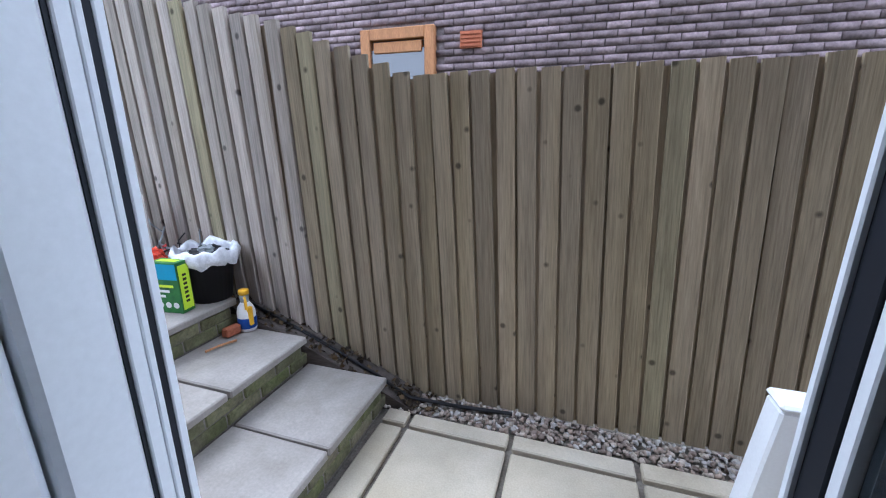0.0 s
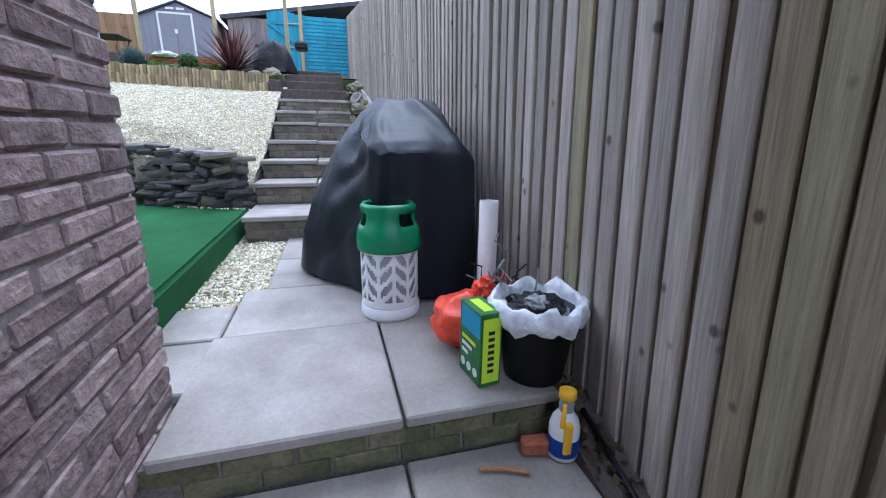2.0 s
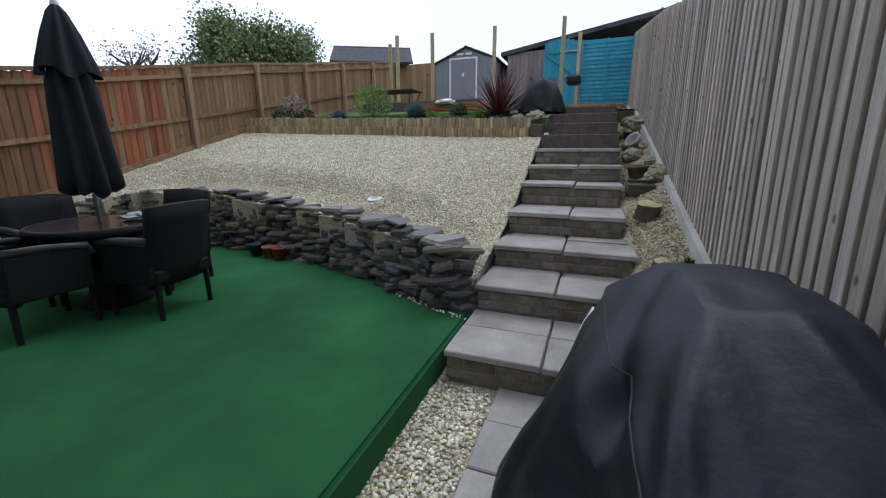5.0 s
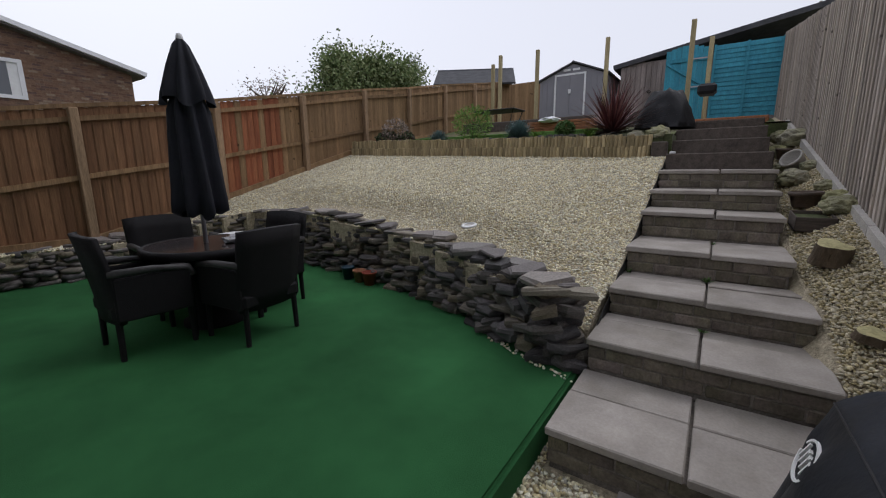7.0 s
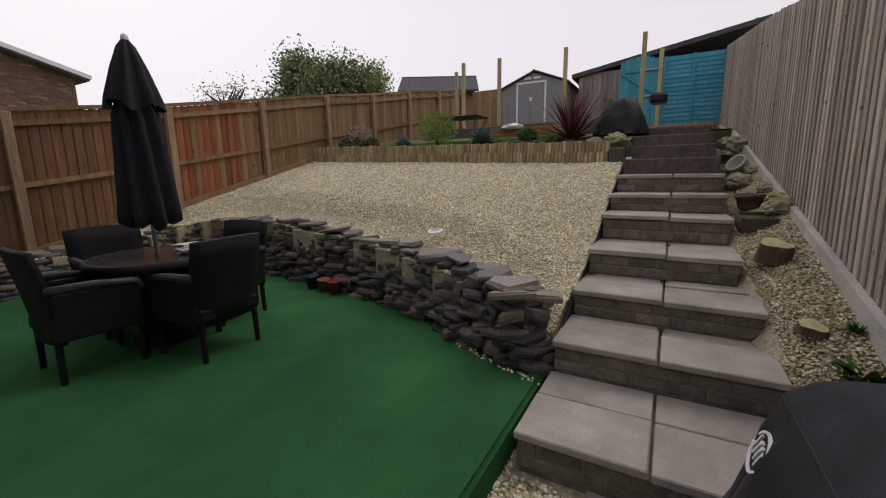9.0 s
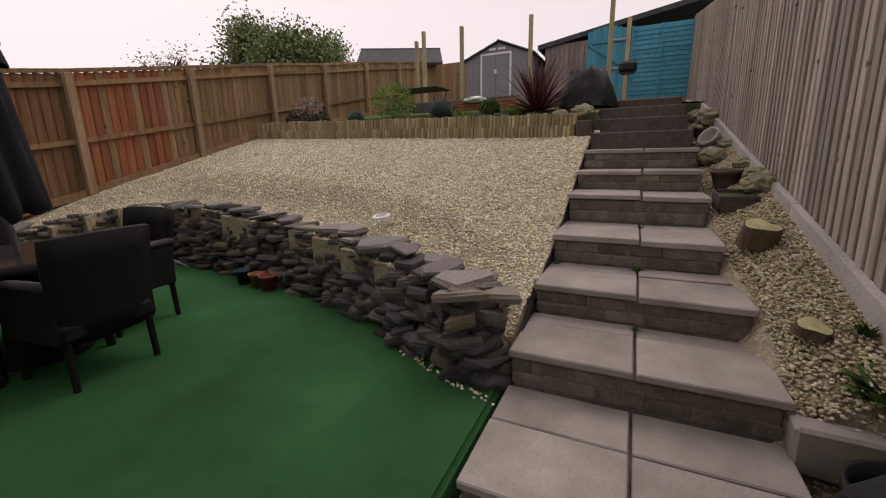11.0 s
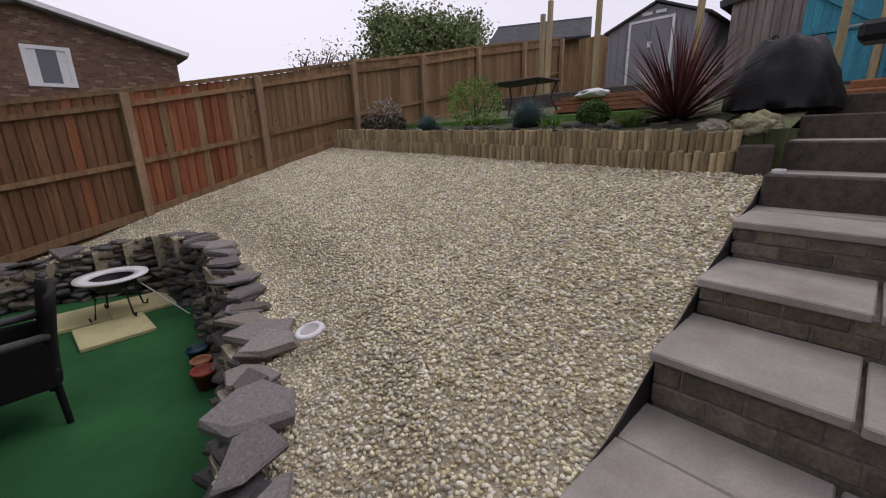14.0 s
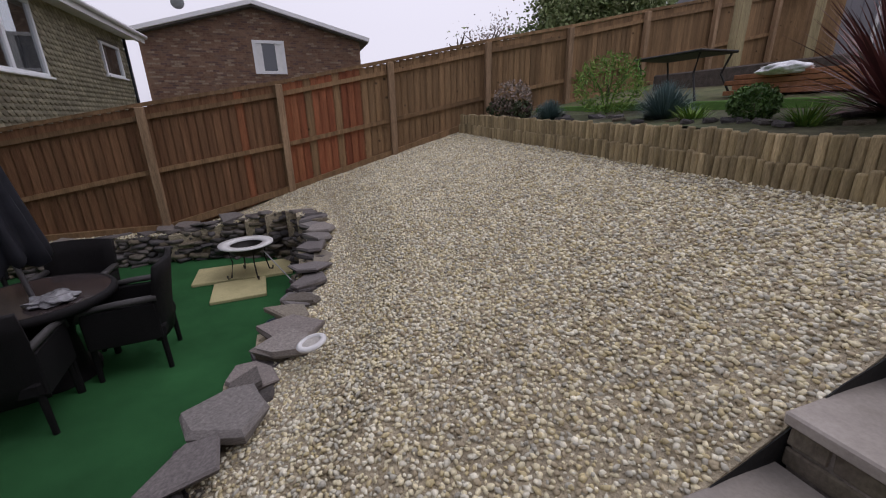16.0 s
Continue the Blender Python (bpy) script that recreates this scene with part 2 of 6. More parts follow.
M["lime"] = surf("lime_print", (0.55, 0.75, 0.03), 0.5, 0.1, 5, 0)
M["blue_print"] = surf("blue_print", (0.03, 0.28, 0.45), 0.5, 0.1, 5, 0)
M["blue_label"] = surf("dark_blue_label", (0.01, 0.05, 0.25), 0.45, 0.1, 5, 0)
M["bucket"] = surf("black_bucket", (0.014, 0.014, 0.016), 0.45, 0.15, 5, 0.1, 80)
M["poly"] = surf("white_polythene", (0.72, 0.73, 0.76), 0.35, 0.15, 8, 0.6, 20, depth=0.02, spec=0.5)
M["yellow"] = surf("yellow_plastic", (0.75, 0.42, 0.02), 0.4, 0.08, 5, 0)
M["tube"] = surf("white_pvc_pipe", (0.66, 0.6, 0.57), 0.5, 0.12, 4, 0.05, 90)
M["blue_glaze"] = surf("dark_blue_glaze", (0.012, 0.045, 0.07), 0.35, 0.2, 6, 0.2, 60)
M["clear_film"] = surf("clear_plastic_film", (0.2, 0.2, 0.21), 0.2, 0.3, 14, 0.5, 30, depth=0.01, spec=0.6)
M["brass"] = surf("brass", (0.55, 0.34, 0.08), 0.35, 0.2, 8, 0.1, 80, metal=0.7)
M["terracotta"] = surf("red_terracotta", (0.3, 0.06, 0.035), 0.6, 0.25, 6, 0.2, 60)
M["terracotta2"] = surf("brown_terracotta", (0.34, 0.15, 0.08), 0.8, 0.25, 6, 0.2, 60)
M["stump"] = surf("cut_stump_bark", (0.1, 0.075, 0.05), 0.9, 0.4, 6, 0.9, 30, (1, 1, 0.3), depth=0.02)
M["stump_top"] = surf("cut_stump_face", (0.42, 0.38, 0.2), 0.9, 0.3, 10, 0.4, 50)
M["concrete"] = surf("concrete", (0.42, 0.4, 0.37), 0.9, 0.2, 3, 0.4, 90)
M["rock"] = surf("mossy_rock", (0.3, 0.28, 0.22), 0.9, 0.4, 6, 0.9, 25, tint=(0.2, 0.2, 0.08), tscale=3, tamount=0.9, depth=0.02)
M["shed_grey"] = surf("grey_metal_shed", (0.24, 0.235, 0.26), 0.55, 0.08, 2, 0.1, 60)
M["white_trim"] = surf("white_trim", (0.75, 0.75, 0.76), 0.5, 0.05, 3, 0)
M["teal"] = surf("teal_painted_wood", (0.045, 0.24, 0.34), 0.75, 0.2, 4, 0.4, 40, (3, 3, 0.4), rnd=0.12, tint=(0.06, 0.3, 0.38), tamount=0.6)
M["old_wood"] = surf("grey_old_timber", (0.24, 0.2, 0.185), 0.9, 0.3, 4, 0.4, 40, (3, 3, 0.3), rnd=0.15)
M["felt"] = surf("dark_roof_felt", (0.07, 0.07, 0.075), 0.9, 0.3, 4, 0.4, 60)
M["roof"] = surf("grey_roof_tile", (0.16, 0.15, 0.15), 0.85, 0.25, 5, 0.5, 30)
M["house_brick"] = shades("brown_house_brick", [(0.2, 0.125, 0.085), (0.17, 0.1, 0.07), (0.23, 0.145, 0.1), (0.18, 0.12, 0.09), (0.29, 0.22, 0.16), (0.2, 0.12, 0.08), (0.14, 0.09, 0.075)], 0.9, 0.3, 30)
M["leaf"] = shades("tree_leaf", [(0.15, 0.2, 0.075), (0.2, 0.25, 0.1), (0.11, 0.155, 0.06), (0.25, 0.28, 0.14)], 0.7, 0)
M["leaf_lime"] = shades("lime_leaf", [(0.16, 0.28, 0.05), (0.1, 0.2, 0.04), (0.22, 0.32, 0.07)], 0.7, 0)
M["leaf_lawn"] = surf("short_lawn", (0.1, 0.2, 0.045), 0.95, 0.25, 8, 0.6, 200)
M["leaf_dark"] = shades("dark_shrub_leaf", [(0.04, 0.06, 0.025), (0.07, 0.09, 0.04), (0.08, 0.05, 0.045)], 0.7, 0)
M["leaf_blue"] = shades("blue_fescue_blade", [(0.13, 0.2, 0.2), (0.17, 0.24, 0.24), (0.09, 0.14, 0.13)], 0.7, 0)
M["leaf_red"] = shades("red_cordyline_blade", [(0.1, 0.034, 0.04), (0.15, 0.055, 0.058), (0.07, 0.027, 0.03), (0.22, 0.1, 0.09)], 0.5, 0)
M["leaf_pale"] = shades("pale_twiggy_leaf", [(0.3, 0.24, 0.2), (0.35, 0.28, 0.25), (0.24, 0.2, 0.16)], 0.8, 0)
M["leaf_herb"] = shades("herb_leaf", [(0.06, 0.13, 0.03), (0.09, 0.17, 0.04), (0.04, 0.09, 0.02)], 0.6, 0)
M["pot_brown"] = surf("brown_glazed_pot", (0.06, 0.042, 0.032), 0.5, 0.3, 8, 0.2, 60, tint=(0.11, 0.08, 0.06), tscale=4, tamount=0.8)
M["litter"] = shades("fallen_leaf", [(0.05, 0.035, 0.02), (0.09, 0.06, 0.03), (0.03, 0.022, 0.015), (0.12, 0.08, 0.04)], 0.8, 0)
M["bark"] = surf("bark", (0.1, 0.075, 0.055), 0.9, 0.3, 6, 0.6, 30)
M["tarp"] = surf("black_tarpaulin", (0.011, 0.011, 0.013), 0.65, 0.25, 5, 0.4, 20, depth=0.015)
M["rust"] = surf("rusty_plank", (0.28, 0.12, 0.06), 0.85, 0.3, 5, 0.3, 40, (0.4, 3, 3))
M["oak"] = surf("oak_window_frame", (0.36, 0.17, 0.07), 0.6, 0.2, 5, 0.2, 50, (3, 3, 0.4))
M["vent"] = surf("terracotta_vent", (0.36, 0.12, 0.06), 0.8, 0.2, 5, 0.2, 60)
M["membrane"] = surf("black_membrane", (0.02, 0.02, 0.02), 0.8, 0.2, 8, 0.3, 60)
M["inner"] = surf("plain_room_wall", (0.5, 0.48, 0.45), 0.9, 0.05, 2, 0)


# ---- building helpers ----
def lerp(x, pts):
    return float(np.interp(x, [p[0] for p in pts], [p[1] for p in pts]))


def part(name, bm, material, parent=None, label="", smooth=False):
    me = bpy.data.meshes.new(name)
    bm.normal_update()
    bm.to_mesh(me)
    bm.free()
    me.materials.append(M[material])
    if smooth:
        me.polygons.foreach_set("use_smooth", [True] * len(me.polygons))
    ob = new(name, me)
    if parent:
        ob.parent = parent
    if label:
        ob["label"] = label
    return ob


def piece(name, mesh, m, parent):
    """One of many alike pieces on a shared mesh."""
    ob = new(name, mesh)
    ob.parent = parent
    ob.matrix_basis = m
    return ob


def thing(name, m, label, category, group="", kind=""):
    e = new(name)
    e.empty_display_size = 0.1
    e.matrix_basis = m
    return tagged(e, label, category, group, kind)


def block(bm, x0, x1, y0, y1, z0, z1, bevel=0.0, rough=0.0):
    vs = bmesh.ops.create_cube(bm, size=1)["verts"]
    for v in vs:
        v.co = Vector(((x0 + x1) / 2 + v.co.x * (x1 - x0), (y0 + y1) / 2 + v.co.y * (y1 - y0), (z0 + z1) / 2 + v.co.z * (z1 - z0)))
        if rough:
            v.co += Vector([random.uniform(-rough, rough) for _ in range(3)])
    if bevel:
        es = list({e for v in vs for e in v.link_edges})
        bmesh.ops.bevel(bm, geom=es, offset=bevel, segments=1, affect="EDGES")
    return bm


def blocks(*spans, bevel=0.0):
    bm = bmesh.new()
    for s in spans:
        block(bm, *s, bevel=bevel)
    return bm


def lathe(profile, n=24, bm=None, cx=0, cy=0):
    """A turned shape from (radius, height) pairs."""
    bm = bm or bmesh.new()
    rings = []
    for r, z in profile:
        rings.append([bm.verts.new((cx + max(r, 1e-4) * math.cos(2 * math.pi * i / n), cy + max(r, 1e-4) * math.sin(2 * math.pi * i / n), z)) for i in range(n)])
    for a, b in zip(rings, rings[1:]):
        for i in range(n):
            bm.faces.new((a[i], a[(i + 1) % n], b[(i + 1) % n], b[i]))
    return bm


def tube(pts, r, n=8, bm=None):
    """A round bar along points; r is one radius or one for each point."""
    bm = bm or bmesh.new()
    pts = [Vector(p) for p in pts]
    rs = r if isinstance(r, (list, tuple)) else [r] * len(pts)
    rings = []
    for i, p in enumerate(pts):
        d = (pts[min(i + 1, len(pts) - 1)] - pts[max(i - 1, 0)]).normalized()
        a = d.orthogonal().normalized()
        b = d.cross(a)
        rings.append([bm.verts.new(p + rs[i] * (math.cos(2 * math.pi * k / n) * a + math.sin(2 * math.pi * k / n) * b)) for k in range(n)])
    for i in range(len(rings) - 1):
        a, b = rings[i], rings[i + 1]
        off = min(range(n), key=lambda s: (a[0].co - b[s].co).length)
        for k in range(n):
            bm.faces.new((a[k], a[(k + 1) % n], b[(k + 1 + off) % n], b[(k + off) % n]))
    bm.faces.new(rings[0][::-1])
    bm.faces.new(rings[-1])
    return bm


def soup(name, verts, faces, material, parent=None):
    """A mesh from arrays of vertices and equal-sized faces."""
    me = bpy.data.meshes.new(name)
    k = faces.shape[1]
    me.vertices.add(len(verts))
    me.vertices.foreach_set("co", np.ascontiguousarray(verts, dtype=np.float32).ravel())
    me.loops.add(faces.size)
    me.loops.foreach_set("vertex_index", faces.astype(np.int32).ravel())
    me.polygons.add(len(faces))
    me.polygons.foreach_set("loop_start", np.arange(0, faces.size, k, dtype=np.int32))
    me.update(calc_edges=True)
    me.validate()
    me.materials.append(M[material])
    ob = new(name, me)
    if parent:
        ob.parent = parent
    return ob


_b = bmesh.new()
bmesh.ops.create_icosphere(_b, subdivisions=1, radius=1)
_b.verts.ensure_lookup_table()
ICO_V = np.array([v.co[:] for v in _b.verts])
ICO_F = np.array([[v.index for v in f.verts] for f in _b.faces])
_b.free()


def pebbles(name, pos, size, material, parent=None, flat=0.6):
    rng = np.random.default_rng(len(pos))
    n = len(pos)
    s = size * rng.uniform(0.55, 1.3, (n, 1, 1)) * np.stack([rng.uniform(0.8, 1.35, n), rng.uniform(0.65, 1.0, n), rng.uniform(0.5, 0.8, n) * flat / 0.6], 1)[:, None, :]
    jit = 1 + rng.uniform(-0.38, 0.38, (n, len(ICO_V), 1))
    v = ICO_V[None] * jit * s
    a, t = rng.uniform(0, 6.283, n), rng.normal(0, 0.35, n)
    ct, st = np.cos(t), np.sin(t)
    x, z = v[..., 0] * ct[:, None] + v[..., 2] * st[:, None], -v[..., 0] * st[:, None] + v[..., 2] * ct[:, None]
    ca, sa = np.cos(a)[:, None], np.sin(a)[:, None]
    v = np.stack([x * ca - v[..., 1] * sa, x * sa + v[..., 1] * ca, z], -1) + pos[:, None, :]
    f = ICO_F[None] + (np.arange(n) * len(ICO_V))[:, None, None]
    return soup(name, v.reshape(-1, 3), f.reshape(-1, 3), material, parent)


def leaves(name, centres, size, material, parent=None, long=1.6, droop=0.0, seed=1):
    """Small four-cornered leaves at the given centres."""
    rng = np.random.default_rng(seed)
    n = len(centres)
    d = rng.normal(0, 1, (n, 3))
    d[:, 2] -= droop
    d /= np.linalg.norm(d, axis=1, keepdims=True)
    e = np.cross(d, rng.normal(0, 1, (n, 3)))
    e /= np.linalg.norm(e, axis=1, keepdims=True)
    s = size * rng.uniform(0.6, 1.4, (n, 1))
    nrm = np.cross(d, e)
    c = np.asarray(centres)
    v = np.stack([c - d * s * long / 2, c + e * s / 2 + nrm * s * 0.15, c + d * s * long / 2, c - e * s / 2 + nrm * s * 0.15], 1)
    return soup(name, v.reshape(-1, 3), np.arange(4 * n).reshape(-1, 4), material, parent)


def blades(name, n, base_r, length, width, material, parent, lean=(0.1, 1.3), droop=0.35, seed=3):
    """A tuft of narrow bent blades round the origin."""
    rng = np.random.default_rng(seed)
    V, F = [], []
    for i in range(n):
        az, el = rng.uniform(0, 6.283), rng.uniform(*lean)
        L, w = length * rng.uniform(0.65, 1.1), width * rng.uniform(0.7, 1.2)
        side = np.array([-math.sin(az), math.cos(az), 0])
        p = np.array([math.cos(az), math.sin(az), 0]) * base_r * rng.uniform(0, 1)
        row = []
        for k in range(5):
            ww = w * (1 - (k / 4) ** 2) * 0.5 + 0.0008
            row.append((p - side * ww, p + side * ww))
            a = el + droop * k / 4
            p = p + np.array([math.cos(az) * math.sin(a), math.sin(az) * math.sin(a), math.cos(a)]) * L / 4
        b = len(V)
        for q in row:
            V.extend(q)
        for k in range(4):
            F.append((b + 2 * k, b + 2 * k + 1, b + 2 * k + 3, b + 2 * k + 2))
    return soup(name, np.array(V), np.array(F), material, parent)


def sheet(name, xs, ys, height, material):
    """Ground as a grid with its height as a function of x and y."""
    bm = bmesh.new()
    g = [[bm.verts.new((x, y, height(x, y))) for y in ys] for x in xs]
    for i in range(len(xs) - 1):
        for j in range(len(ys) - 1):
            bm.faces.new((g[i][j], g[i][j + 1], g[i + 1][j + 1], g[i + 1][j]))
    bmesh.ops.recalc_face_normals(bm, faces=bm.faces)
    return part(name, bm, material)



# ---- levels of the garden ----
MAT_Z, LAND_Z = 0.72, 0.54
STEPS = [(-4.62, 0.745, 1.45), (-5.39, 0.957, 1.45), (-6.0, 1.165, 1.43), (-6.63, 1.39, 1.36), (-7.38, 1.64, 1.35), (-7.92, 1.85, 1.35),
         (-8.45, 2.06, 1.35), (-9.08, 2.27, 1.35), (-9.6, 2.47, 1.33), (-10.15, 2.66, 1.33), (-10.9, 2.84, 1.33)]
STEP_L, STEP_MID = 0.2, 0.83


def slope_z(x, y):
    """The gravel bank: a plane that follows the steps along their edge."""
    plane = 1.4 + (-6.5 - x) * 0.285 - y * 0.03
    k = min(1, max(0, (y + 0.9) / 1.05))
    k = k * k * (3 - 2 * k)
    edge = lerp(-x, [(5.42, 0.88), (6.04, 1.08), (6.66, 1.29), (7.38, 1.54), (7.92, 1.75), (8.45, 1.96), (9.08, 2.16), (9.6, 2.3)])
    return plane * (1 - k) + edge * k


def fence_y(x):
    return 1.95 + 0.0125 * min(x, 0)


def board_top(x):
    return lerp(-x, [(-3, 1.81), (0.8, 1.81), (1.6, 2.12), (9.26, 3.96), (15, 5.0), (18, 5.5)])


def side_z(x):
    """Gravel between the steps and the close-boarded fence."""
    return lerp(-x, [(4.2, 0.57), (5.2, 0.6), (5.3, 0.64), (5.4, 0.98), (5.7, 1.12), (6.57, 1.36), (7.6, 1.63), (10.5, 2.3), (11.5, 2.6), (15, 3.2)])


def bed_z(x, y):
    return side_z(x) - 0.12 * min(1, max(0, 1 - (y - 1.4) / 0.45)) + 0.09 * min(1, max(0, (y - 1.5) / 0.3))


def step_r(x):
    return lerp(-x, [(4.2, 1.47), (6.2, 1.47), (6.7, 1.4), (12, 1.37)])


def far_top(x):
    return lerp(-x, [(2.3, 2.52), (4.7, 2.95), (6.5, 3.24), (8.2, 3.57), (9.95, 3.92), (11.65, 4.22), (13.4, 4.57), (18, 5.4)])


def upper_z(x, y):
    base = lerp(-x, [(9.4, 2.56), (10.6, 2.7), (13, 3.1), (16, 3.6), (30, 4.5)])
    side = lerp(-x, [(9.4, 2.5), (11, 2.8), (13.5, 2.95), (15, 3.2), (30, 4.0)])
    k = min(1, max(0, (y + 1.6) / 1.4))
    return base * (1 - k) + side * k


# ---- ground ----
def outer(x, y):
    d = max(0, abs(x + 6) - 14, abs(y + 2) - 12)
    return -0.35 if d < 0.5 else -0.35 + min(d, 40) * 0.01


grid = [-3000, -300, -90, -50, -30, -22, -14, -6, 2, 8, 20, 40, 90, 300, 3000]
tagged(sheet("ground", grid, grid, outer, "lawn"), "rough grassy ground around the garden", "ground", kind="structure")

xs = [-5.35 - 0.2 * i for i in range(21)]
ys = [-6.3 + 0.2 * j for j in range(33)]
ys[-1] = STEP_L - 0.01


WALL_LINE = [(-5.95, 0.17), (-5.4, 0.15), (-5.27, -0.05), (-5.42, -0.42), (-5.56, -0.72), (-5.8, -1.16), (-6.02, -1.75), (-6.22, -2.5), (-6.33, -3.4), (-6.42, -4.15), (-6.42, -4.6), (-6.28, -5.25), (-5.7, -5.62), (-4.8, -5.75), (-3.6, -5.85), (-2.4, -5.9)]


def wall_x(y):
    pts = [(-p[1], p[0]) for p in WALL_LINE[:12]]
    return lerp(-y, pts)


def behind_wall(x, y):
    if y > -5.3:
        return x < wall_x(y) - 0.22
    return y < lerp(-x, [(2.3, -6.05), (4.8, -5.92), (5.7, -5.8), (6.3, -5.5), (6.6, -5.2)])


def gravel_h(x, y):
    """The bank sinks to the crest of the stone wall along its edge."""
    z = slope_z(x, y)
    if y > -5.3:
        d, top = wall_x(y) - 0.3 - x, lerp(-y, [(0.0, 1.06), (0.9, 1.22), (1.9, 1.3), (3, 1.35), (4, 1.42), (5.3, 1.44)])
    else:
        d, top = lerp(-x, [(2.3, -6.0), (4.8, -5.9), (5.7, -5.75), (6.3, -5.45), (6.6, -5.2)]) - y, lerp(-x, [(2.3, 1.1), (5, 1.14), (5.8, 1.27), (6.4, 1.43)])
    k = min(1, max(0, 1 - d / 0.9))
    k = k * k * (3 - 2 * k)
    k *= min(1, max(0, (x + 7.7) / 0.7)) * min(1, max(0, (0.12 - y) / 0.3))
    return z * (1 - k) + min(z, top) * k + 0.012 * noise.noise((x * 2, y * 2, 0))


bm = bmesh.new()
step = 0.15
cells = {}
for i in range(50):
    for j in range(44):
        x, y = -2.3 - step * i, -6.3 + step * j
        if x < -9.5 or not behind_wall(x - step / 2, y + step / 2):
            continue
        q = []
        for a, b in ((x, y), (x - step, y), (x - step, y + step), (x, y + step)):
            key = (round(a, 3), round(min(b, 0.19), 3))
            if key not in cells:
                h = gravel_h(*key) if key[0] < -5 else max(gravel_h(*key), 1.12)
                cells[key] = bm.verts.new((*key, h))
            q.append(cells[key])
        if len(set(q)) == 4:
            bm.faces.new(q)
bmesh.ops.recalc_face_normals(bm, faces=bm.faces)
rim = bmesh.ops.extrude_edge_only(bm, edges=[e for e in bm.edges if e.is_boundary])["geom"]
for v in rim:
    if isinstance(v, bmesh.types.BMVert):
        v.co.z -= 0.45
gravel = tagged(part("gravel_slope", bm, "gravel_bed"), "sloping bed of cream gravel above the stone wall", "gravel", kind="structure")

upper = sheet("upper_ground", [-9.5 - 0.5 * i for i in range(30)], [-6.6 + 0.3785 * j for j in range(19)], upper_z, "lawn")
bed = sheet("planting_bed", [-9.5 - 0.17 * i for i in range(8)], [-6.2 + 0.35 * j for j in range(18)], lambda x, y: upper_z(x, y) + 0.02 + 0.03 * noise.noise((x * 3, y * 3, 2)), "soil")
tagged(bed, "dark soil bed behind the log edging", "soil", kind="structure")
tagged(sheet("upper_path", [-12.1 - 0.5 * i for i in range(24)], [0.15, 0.7, 1.3, 2.0], upper_z, "lawn"), "earth path below the teal gate", "ground", kind="structure")
tagged(upper, "planted upper terrace of soil and rough grass", "ground", kind="structure")

tagged(part("gravel_border_bed", blocks((-5.45, -3.3, 0.1, 0.58, 0.3, LAND_Z - 0.03), (-3.32, -3.08, 0.1, 0.44, 0.3, LAND_Z - 0.03)), "gravel_bed"),
       "bed of the gravel strip beside the turf", "gravel", kind="structure")
side = sheet("side_gravel_bed", [-4.1 - 0.15 * i for i in range(72)], [1.2, 1.4, 1.5, 1.6, 1.7, 1.8, 2.0], lambda x, y: bed_z(x, y) - 0.012 + 0.01 * noise.noise((x * 3, y * 3, 4)), "gravel_bed")
for v in side.data.vertices:
    if v.co.y < 1.3:
        v.co.z -= 0.4
    elif v.co.y < 1.45:
        v.co.y = step_r(v.co.x) - 0.01
tagged(side, "sloping gravel bed between steps and fence", "gravel", kind="structure")

# the raised terrace under artificial turf
bm = blocks((-6.75, -2.2, -6.15, 0.148, 0.3, MAT_Z))
top = [e for e in bm.edges if all(v.co.z > 0.7 for v in e.verts)]
bmesh.ops.bevel(bm, geom=top, offset=0.025, segments=3, affect="EDGES")
tagged(part("turf_terrace", bm, "turf"), "raised terrace covered in green artificial turf", "terrace", kind="structure")


# ---- paving and steps ----
def slab(parent, x0, x1, y0, y1, z, mat="slab", thick=0.045, gap=0.006):
    bm = block(bmesh.new(), x0 + gap, x1 - gap, y0 + gap, y1 - gap, z - thick, z, bevel=0.007, rough=0.0025)
    ob = part("slab", bm, mat, parent)
    ob.rotation_euler = (random.uniform(-1, 1) * 0.0015, random.uniform(-1, 1) * 0.0015, 0)
    return ob


def brick_mesh(name, lx, ly, lz, material, rough=0.003, bevel=0.006):
    bm = bmesh.new()
    block(bm, -lx / 2, lx / 2, -ly / 2, ly / 2, -lz / 2, lz / 2, bevel=bevel, rough=rough)
    me = bpy.data.meshes.new(name)
    bm.to_mesh(me)
    bm.free()
    me.materials.append(M[material])
    return me


BRICK_X = [brick_mesh("brick", 0.215, 0.1, 0.065, "riser") for _ in range(3)]
MOSSY = [brick_mesh("brick", 0.215, 0.1, 0.065, "riser_moss") for _ in range(3)]

patio = tagged(part("patio_bed", blocks((-1.2, 3.0, 0.25, 2.1, -0.3, -0.03)), "joint"), "mortared bed of the buff slab patio", "patio", kind="structure")
for x0, x1 in ((-0.9, -0.74), (-0.74, -0.18), (-0.18, 0.42), (0.42, 1.02), (1.02, 1.62), (1.62, 2.3)):
    for y0, y1 in ((0.42, 1.04), (1.04, 1.62), (1.62, 1.75)):
        slab(patio, x0, x1, y0, y1, 0.0, "slab_patio", gap=0.014)

